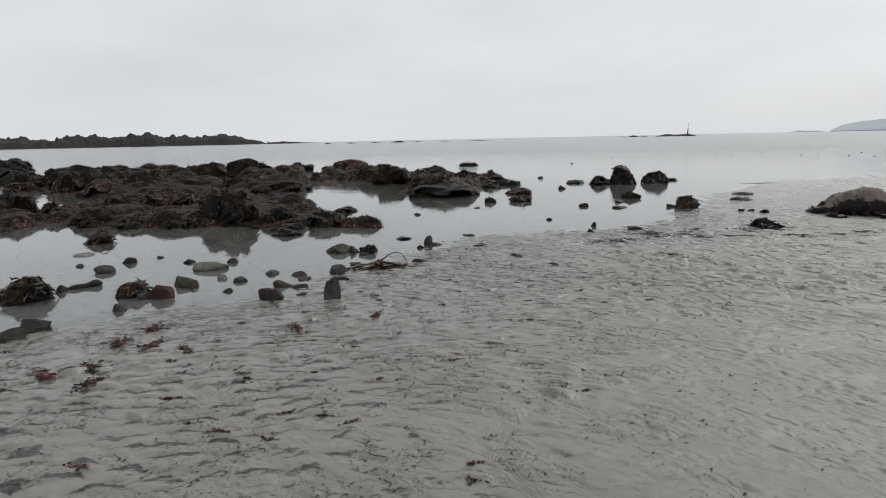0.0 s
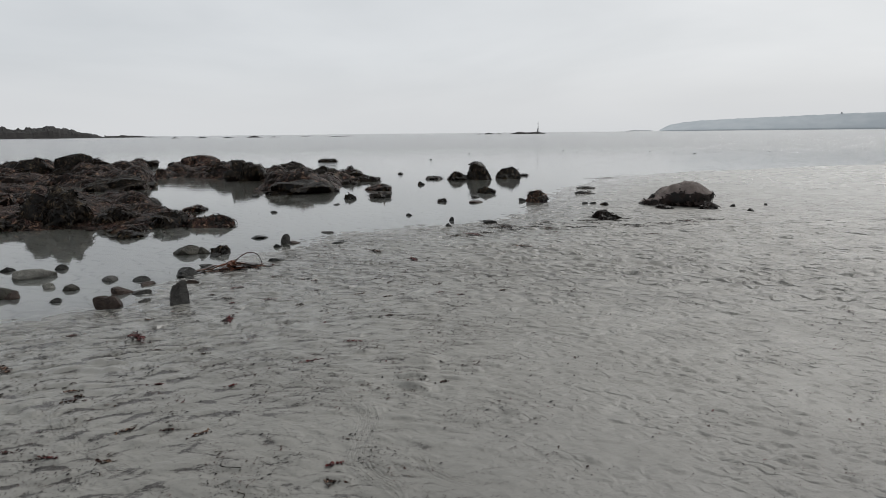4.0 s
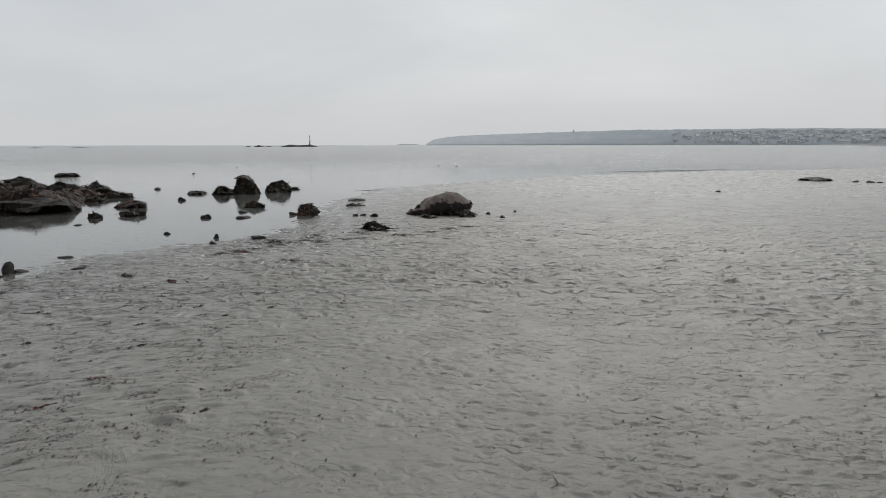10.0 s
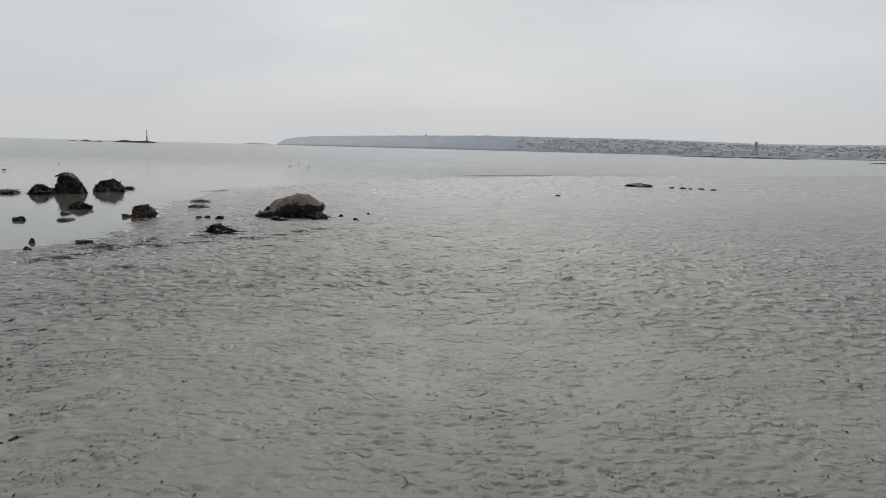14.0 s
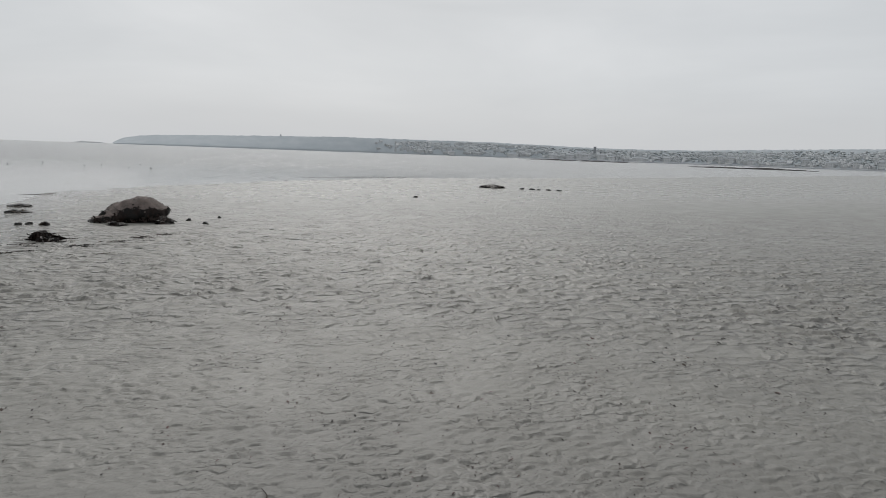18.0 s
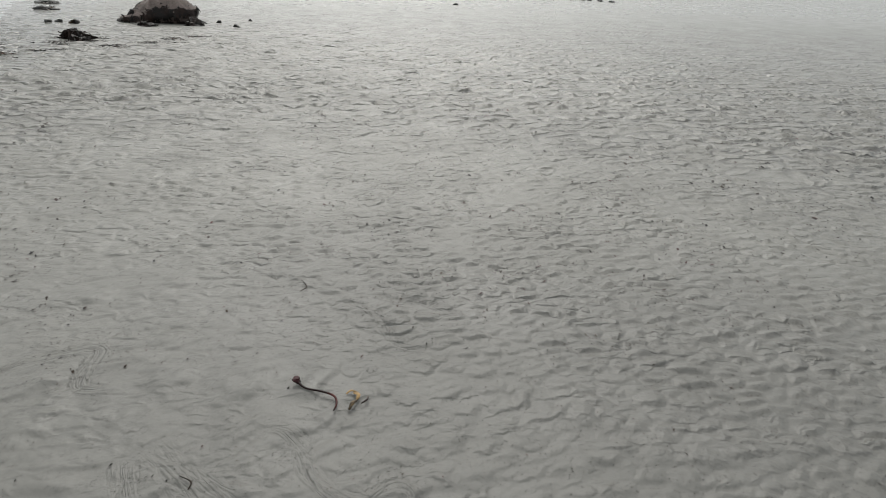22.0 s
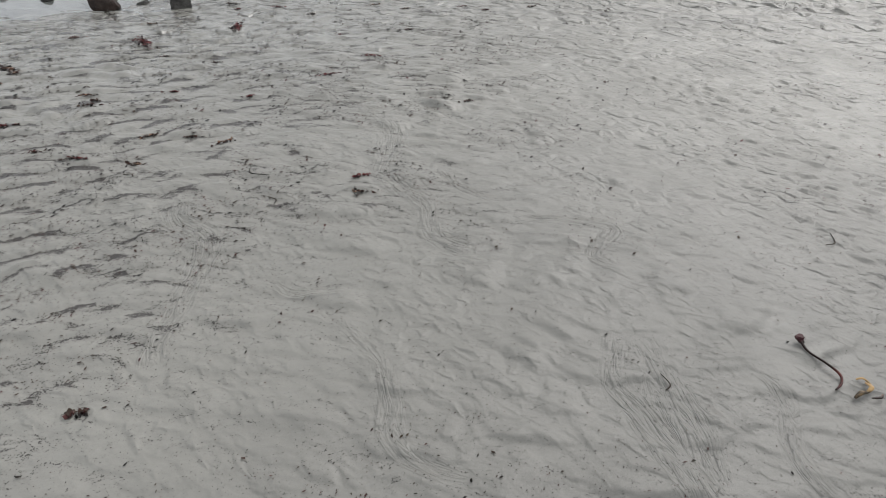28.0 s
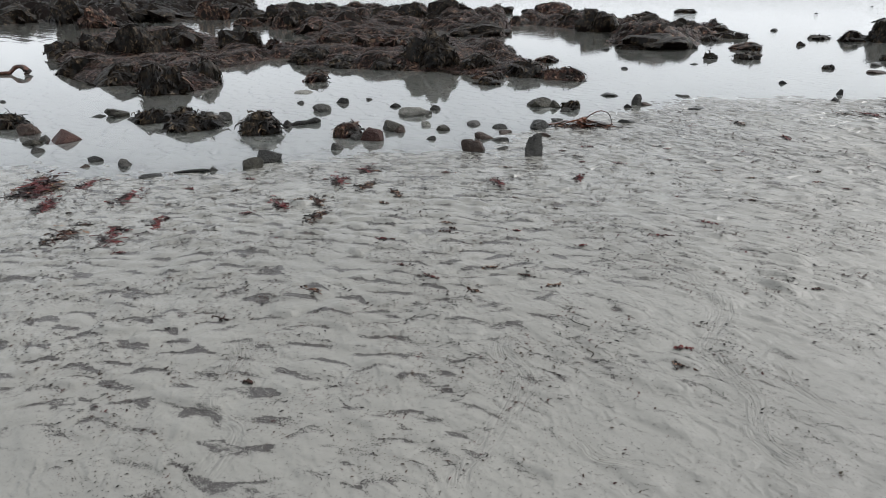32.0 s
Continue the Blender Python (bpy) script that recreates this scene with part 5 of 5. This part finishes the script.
def build_woods():
    """Tree clumps along the far crest and between the houses."""
    rnd = random.Random(5)
    base = bmesh.new()
    bmesh.ops.create_icosphere(base, subdivisions=1, radius=1.0)
    ball = np.array([v.co for v in base.verts])
    tris = np.array([[v.index for v in f.verts] for f in base.faces])
    base.free()
    rng = np.random.default_rng(8)
    verts, faces = [], []
    for k in range(2200):
        az = rnd.uniform(40, 70) if k % 5 else rnd.triangular(24, 44, 42)
        u = rnd.uniform(0.1, 0.84)
        p, r = hill_point(az, u), rnd.uniform(1.8, 4.6)
        shape = ball * (1 + 0.5 * (rng.random((len(ball), 1)) - 0.5)) * np.array([r * rnd.uniform(0.9, 1.9), r, r * rnd.uniform(0.5, 0.8)])
        faces.append(tris + len(ball) * k)
        verts.append(shape + np.array([p.x, p.y, p.z + 0.3 * r]))
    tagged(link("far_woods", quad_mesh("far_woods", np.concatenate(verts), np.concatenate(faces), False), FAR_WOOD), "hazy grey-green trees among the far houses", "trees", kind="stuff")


build_woods()


# ---- weed and stones on the sand ----
def sheet_fronds(name, n, seed, spread, length, width, flat=0.35):
    """A tangle of n straps lying on a flat support round the origin."""
    rng = np.random.default_rng(seed)
    start = rng.normal(0, 1, (n, 2)) * np.array(spread) * 0.4
    way = rng.uniform(0, 2 * np.pi, n)
    bend = rng.normal(0, 1.1, n)
    ln, wd = length * rng.uniform(0.4, 1.2, n), width * rng.uniform(0.5, 1.4, n)
    rise = rng.uniform(0.0, flat, n) * length * 0.4
    verts = []
    p = np.concatenate([start, np.full((n, 1), 0.004)], 1)
    for k in range(4):
        a = way + bend * k / 3
        side = np.stack([-np.sin(a), np.cos(a), 0 * a], 1) * (wd * (0.6, 1.0, 0.9, 0.4)[k])[:, None] / 2
        tilt = np.stack([0 * a, 0 * a, rng.normal(0, 0.35, n) * wd], 1)
        q = p + np.stack([0 * a, 0 * a, rise * math.sin(math.pi * k / 3)], 1)
        verts += [q - side + tilt, q + side - tilt]
        p = p + np.stack([np.cos(a) * ln / 3, np.sin(a) * ln / 3, 0 * a], 1)
    v = np.stack(verts, 1)
    v[:, :, 2] = np.maximum(v[:, :, 2], 0.002)
    base = np.arange(n)[:, None] * 8
    return quad_mesh(name, v.reshape(-1, 3), np.concatenate([base + np.array([[2 * k, 2 * k + 1, 2 * k + 3, 2 * k + 2]]) for k in range(3)]))


def weed_clump(x, y, size, seed, mat=None, n=26, turn=-40):
    rnd = random.Random(seed)
    mat = mat or (RED_WEED if rnd.random() < 0.6 else WRACK_RED)
    label = {"red_seaweed": "clump of dark red seaweed washed up on the sand", "golden_kelp_holdfast": "yellow-brown scrap of weed on the sand"}.get(mat.name, "scrap of brown seaweed washed up on the sand")
    ob = tagged(link("seaweed_clump", sheet_fronds("seaweed_clump", int(n * 3.0), seed, (size * 0.85, size * 0.26), size * 0.26, 0.010, 0.2), mat), label, "seaweed", "seaweed scraps on the sand", "stuff")
    ob.matrix_world = pose(x, y, max(0.0, ground_at(x, y)), 0, 0, turn + rnd.uniform(-25, 25))
    return ob


for k, (x, y, size) in enumerate([
    (-6.4, 0.64, 0.5), (-6.27, 0.5, 0.45), (-6.21, 0.93, 0.3), (-5.54, 1.11, 0.3), (-4.76, 1.07, 0.22), (-4.72, 0.76, 0.3), (-4.99, 0.51, 0.36),
    (-4.82, 2.62, 0.3), (-4.91, 2.98, 0.28), (-4.45, 2.19, 0.22), (-3.61, 7.41, 0.22), (-2.92, 7.07, 0.16), (-2.75, 9.14, 0.3), (-3.47, 4.22, 0.16),
    (-3.83, 3.58, 0.18), (-4.57, 1.93, 0.2), (-4.19, 2.77, 0.14), (-1.8, 8.26, 0.22), (0.4, 14.43, 0.3), (-4.53, 2.71, 0.24), (-4.14, 2.01, 0.22), (-5.75, 0.55, 0.3)]):
    weed_clump(x, y, size, 500 + k)
weed_clump(-6.3, 0.66, 0.4, 540, GOLD, 34)
weed_clump(-6.36, 0.6, 0.5, 543, RED_WEED, 70)
weed_clump(-4.85, 6.0, 0.5, 541, WRACK_RED, 60, 40)
weed_clump(-4.7, 6.1, 0.4, 542, KELP, 30, 40)

rnd_tide = random.Random(44)
for k in range(34):
    # the strand line between the pool and the boulder
    u = rnd_tide.random()
    x, y = -3.0 + 3.6 * u + rnd_tide.gauss(0, 0.25), 9.6 + 2.0 * u + rnd_tide.gauss(0, 0.45)
    weed_clump(x, y, rnd_tide.uniform(0.12, 0.34), 560 + k, rnd_tide.choice([WRACK, WRACK_RED, FLAKE]), 16, -5)
for k in range(70):
    x, y = rnd_tide.uniform(-5.6, -1.2), rnd_tide.uniform(0.6, 6.0)
    if shore_distance(np.array([x]), np.array([y]))[0] > 0.15:
        weed_clump(x, y, rnd_tide.uniform(0.05, 0.11), 610 + k, rnd_tide.choice([FLAKE, FLAKE, WRACK_RED, RED_WEED]), 9, 40)


def build_scraps():
    """Countless specks of torn weed strewn over the sand."""
    rng = np.random.default_rng(17)
    n = 240000
    r, a = np.exp(rng.uniform(np.log(0.9), np.log(22), n)), np.radians(rng.uniform(-90, 62, n))
    x, y = r * np.sin(a), r * np.cos(a)
    d = shore_distance(x, y)
    like = silt_spread(x, y) * smooth((layered(x / 0.25, y / 0.25, 7, 3) - 0.40) / 0.2) * (0.7 + 2.8 * sand_shape(x, y)[1]) * (0.35 + 1.85 * smooth((r - 1.6) / 2.2)) + 0.012
    like = like + 1.3 * smooth(1 - np.abs(y - 10.5 - 0.55 * x - 0.6) / 1.1) * (np.abs(x + 1.2) < 2.6) * smooth((layered(x / 0.3, y / 0.2, 9, 3) - 0.4) / 0.2)
    ok = (rng.random(n) < like) & (d > 0.02)
    x, y, r = x[ok], y[ok], r[ok]
    z = np.maximum(sand_height(x, y), 0.0) + 0.003
    n = len(x)
    size = rng.uniform(0.0022, 0.0066, n) * np.clip(r / 3.0, 0.6, 2.6) * np.where(rng.random(n) < 0.08, 2.2, 1)
    turn, thin = rng.normal(0.7, 0.7, n), rng.uniform(0.25, 0.7, n)
    c, s = np.cos(turn), np.sin(turn)
    corner = []
    for u, v, up in ((-1, -0.4, 0.0), (-0.2, -1, 0.15), (1, 0.2, 0.3), (0.1, 1, 0.1)):
        px, py = u * size, v * size * thin
        corner.append(np.stack([x + px * c - py * s, y + px * s + py * c, z + up * size * rng.uniform(0.2, 1.4, n)], 1))
    verts = np.stack(corner, 1).reshape(-1, 3)
    tagged(link("weed_scraps", quad_mesh("weed_scraps", verts, np.arange(n * 4).reshape(-1, 4), False), FLAKE), "dark specks of torn weed strewn over the sand", "seaweed", kind="stuff")


build_scraps()


def strap(points, width, thick, mat_name="strap", sides=8):
    """A round or flattened stalk along a smooth line; points are (x, y, z, swell)."""
    line = spline([p[:3] for p in points], 10)
    swell = np.interp(np.linspace(0, 1, len(line)), np.linspace(0, 1, len(points)), [p[3] for p in points])
    verts, n = [], len(line)
    for k in range(n):
        t = Vector(line[min(k + 1, n - 1)] - line[max(k - 1, 0)]).normalized()
        a = t.cross(Vector((0, 0, 1)))
        a = a.normalized() if a.length > 1e-4 else Vector((1, 0, 0))
        b = a.cross(t)
        for j in range(sides):
            w = 2 * math.pi * j / sides
            verts.append(Vector(line[k]) + a * math.cos(w) * width / 2 * swell[k] + b * math.sin(w) * thick / 2 * swell[k])
    i, j = np.meshgrid(np.arange(n - 1), np.arange(sides), indexing="ij")
    j2 = (j + 1) % sides
    return quad_mesh(mat_name, verts, np.stack([i * sides + j, i * sides + j2, (i + 1) * sides + j2, (i + 1) * sides + j], -1).reshape(-1, 4))


def kelp_plant():
    thing = tagged(new("kelp_plant"), "red-brown kelp with an arched stalk stranded on the sand", "kelp")
    thing.matrix_world = pose(-4.85, 6.05, max(0.0, ground_at(-4.85, 6.05)), 0, 0, 43)
    link("stalk", strap([(0.0, 0, 0.05, 1.2), (0.08, 0.05, 0.12, 1), (0.2, 0.1, 0.165, 0.9), (0.3, 0.08, 0.14, 0.8), (0.34, 0.0, 0.05, 0.7), (0.3, -0.05, 0.01, 0.6)], 0.014, 0.014, "stalk"), WRACK_RED, thing, "arched round stalk")
    link("stalk", strap([(-0.25, -0.02, 0.02, 0.6), (-0.1, 0.02, 0.06, 1), (0.05, 0, 0.07, 1.2), (0.25, -0.06, 0.03, 0.8), (0.45, -0.1, 0.012, 0.5)], 0.03, 0.02, "stalk"), KELP, thing)
    bm = bmesh.new()
    bmesh.ops.create_icosphere(bm, subdivisions=3, radius=0.06)
    for v in bm.verts:
        v.co *= 1 + 0.6 * noise.noise(v.co * 30)
        v.co.z = v.co.z * 0.8 + 0.06
    part("holdfast", bm, KELP, thing, "pale knobbly holdfast")
    for k in range(7):
        rnd = random.Random(900 + k)
        blade = strap([(0, 0, 0.03, 0.3), (0.12, rnd.uniform(-0.04, 0.04), 0.05, 1), (0.24, rnd.uniform(-0.08, 0.08), 0.03, 1.1), (0.36, rnd.uniform(-0.1, 0.1), 0.012, 0.3)], 0.06, 0.008, "blade", 6)
        b = link("blade", blade, KELP, thing)
        b.matrix_local = pose(rnd.uniform(-0.1, 0.1), 0, 0, 0, 0, rnd.choice([0, 180]) + rnd.uniform(-28, 28))


kelp_plant()


def kelp_in_pool():
    thing = tagged(new("kelp_stalk"), "brown kelp stalk with a looped blade lying in the pool", "kelp")
    thing.matrix_world = pose(-15.2, 1.75, 0.0, 0, 0, 62)
    link("stalk", strap([(-0.9, 0, 0.0, 0.6), (-0.5, 0.03, 0.02, 0.8), (-0.1, 0, 0.03, 1)], 0.09, 0.07, "stalk"), WRACK_RED, thing)
    link("blade", strap([(-0.12, 0, 0.02, 1), (-0.02, 0.05, 0.12, 1.6), (0.1, 0.04, 0.14, 1.4), (0.2, 0, 0.06, 1), (0.18, -0.04, 0.0, 1)], 0.16, 0.05, "blade"), WRACK_RED, thing, "arched leathery blade")


kelp_in_pool()


def stalk_scrap():
    """The thin red weed stalk near the eye."""
    thing = tagged(new("weed_stalk"), "thin dark red weed stalk with a small root on the sand", "seaweed")
    z = ground_at(0.52, 1.86) + 0.004
    thing.location = (0.462, 1.918, z)
    link("stalk", strap([(0.0, -0.01, 0.008, 1.2), (0.02, -0.05, 0.004, 0.9), (0.07, -0.09, 0.005, 0.9), (0.105, -0.13, 0.006, 1), (0.105, -0.17, 0.004, 0.9), (0.085, -0.205, 0.003, 0.6)], 0.009, 0.008, "stalk"), RED_WEED, thing)
    bm = bmesh.new()
    bmesh.ops.create_icosphere(bm, subdivisions=2, radius=0.016)
    for v in bm.verts:
        v.co *= 1 + 0.8 * noise.noise(v.co * 90)
        v.co.z = v.co.z * 0.7 + 0.01
    part("root", bm, RED_WEED, thing, "dark red knobbly root")


stalk_scrap()


def golden_scrap():
    thing = tagged(new("kelp_scrap"), "curled golden-brown scrap of kelp on the sand", "seaweed")
    z = ground_at(0.64, 1.78) + 0.004
    thing.location = (0.63, 1.752, z)
    link("blade", strap([(-0.03, -0.05, 0.006, 0.6), (-0.01, -0.025, 0.012, 1.2), (0.008, -0.012, 0.008, 0.7), (0.022, 0.01, 0.014, 1.1), (0.012, 0.03, 0.008, 0.6), (0.02, 0.042, 0.004, 0.3)], 0.014, 0.006, "blade"), GOLD, thing)
    link("blade", strap([(-0.015, 0.04, 0.004, 0.5), (0.005, 0.046, 0.01, 1), (0.03, 0.03, 0.004, 0.4)], 0.010, 0.005, "blade"), GOLD, thing)
    link("blade", strap([(0.02, -0.03, 0.005, 0.5), (0.045, -0.02, 0.008, 1), (0.055, 0.0, 0.004, 0.4)], 0.01, 0.005, "blade"), KELP, thing)


golden_scrap()


def loose(name, label, category, points, width, thick, mat):
    me = strap(points, width, thick, name, 10)
    return tagged(link(name, me, mat), label, category)


loose("driftwood_stick", "dark wet stick lying at the pool's edge", "stick", [(-6.14, 1.66, 0.0, 0.7), (-6.06, 1.78, 0.012, 1), (-6.0, 1.9, 0.012, 0.9), (-5.96, 1.95, 0.004, 0.4)], 0.035, 0.03, STONES["dark"])
loose("long_stone", "long dark knobbly stone in shallow water", "stone", [(-7.27, 3.45, 0.0, 0.5), (-7.25, 3.55, 0.02, 0.9), (-7.22, 3.65, 0.02, 0.8), (-7.19, 3.76, 0.035, 1.2), (-7.18, 3.82, 0.02, 0.5)], 0.07, 0.07, STONES["dark"])
for k in range(5):
    rnd = random.Random(1200 + k)
    x, y = rnd.uniform(-3.2, 0.8), rnd.uniform(1.0, 3.6)
    z = ground_at(x, y) + 0.003
    a = rnd.uniform(0, 6.28)
    ln = rnd.uniform(0.05, 0.13)
    loose("weed_thread", "thin dark thread of weed on the sand", "seaweed", [(x, y, z, 0.8), (x + ln * 0.4 * math.cos(a), y + ln * 0.4 * math.sin(a), z + 0.004, 1), (x + ln * math.cos(a + 0.7), y + ln * math.sin(a + 0.7), z, 0.5)], 0.005, 0.004, FLAKE)


def slab():
    """A thin flat stone on edge, broad at its foot, leaning back."""
    bm = bmesh.new()
    bmesh.ops.create_cube(bm, size=1)
    bmesh.ops.subdivide_edges(bm, edges=bm.edges[:], cuts=7, use_grid_fill=True)
    for v in bm.verts:
        u = v.co.z + 0.5
        wide = 0.185 - 0.085 * u
        x = v.co.x * wide + 0.018 * u - 0.03 * u * (v.co.x < -0.4)
        z = u * 0.25 * (1 - 0.18 * max(0, -v.co.x * 2) * u)
        v.co = Vector((x, v.co.y * (0.075 - 0.03 * u), z))
        v.co += Vector((0.012 * noise.noise(v.co * 13), 0.014 * noise.noise(v.co * 9 + Vector((5, 0, 0))), 0.014 * noise.noise(v.co * 11 + Vector((0, 7, 0)))))
    bm.normal_update()
    for e in bm.edges:
        e.smooth = e.calc_face_angle(0) < 0.5
    for f in bm.faces:
        f.smooth = True
    me = bpy.data.meshes.new("slab_stone")
    bm.to_mesh(me)
    bm.free()
    ob = tagged(link("slab_stone", me, STONES["grey"]), "grey slab of rock leaning in the sand at the water's edge", "stone")
    ob.matrix_world = pose(-4.30, 4.56, -0.02, -24, 0, 43)


slab()
# the low stones far out on the flat
weed_rock(16.8, 26.8, 1.25, 0.17, 1301)
for k, (x, y, w) in enumerate([(17.9, 25.9, 0.28), (18.2, 25.5, 0.34), (18.5, 25.3, 0.22), (18.9, 25.0, 0.4), (19.3, 24.65, 0.3), (9.6, 20.5, 0.18), (1.36, 14.07, 0.12), (1.62, 13.30, 0.16), (2.04, 14.54, 0.09)]):
    stone(x, y, w, 0.05 + 0.12 * w, 1310 + k, "dark")
for k, (az, far, w) in enumerate([(-8.6, 54, 0.3), (-7.4, 50, 0.22), (-5.2, 56, 0.3), (-2.4, 50, 0.25), (-1.2, 52, 0.2), (0.8, 48, 0.3), (1.6, 55, 0.3), (2.4, 47, 0.35), (6.0, 58, 0.3), (8.0, 52, 0.25), (14.5, 60, 0.3), (-17, 48, 0.3), (-20.5, 38, 0.3), (21.0, 60, 0.3)]):
    p = bearing(az, far)
    stone(p.x, p.y, w * 0.55, 0.04, 1340 + k, "dark")

# thin dark strips standing in for the shaded lip of wet sand at the sea's edge
for points in (
    [(-2.6, 21.85, 0.0, 0.3), (-1.6, 22.4, 0.008, 0.8), (-0.43, 22.94, 0.0, 0.3)],
    [(1.85, 26.67, 0.0, 0.2), (3.0, 27.3, 0.008, 0.6), (3.77, 27.86, 0.01, 1), (4.7, 28.5, 0.008, 0.8), (5.85, 29.19, 0.0, 0.3)],
    [(9.6, 36.2, 0.0, 0.3), (13.0, 37.8, 0.01, 1), (16.1, 38.7, 0.01, 0.9), (20.0, 40.6, 0.0, 0.3)],
):
    loose("shade_line", "thin dark strip for the shaded sand lip along the sea's edge", "seaweed", points, 0.13, 0.016, FLAKE)
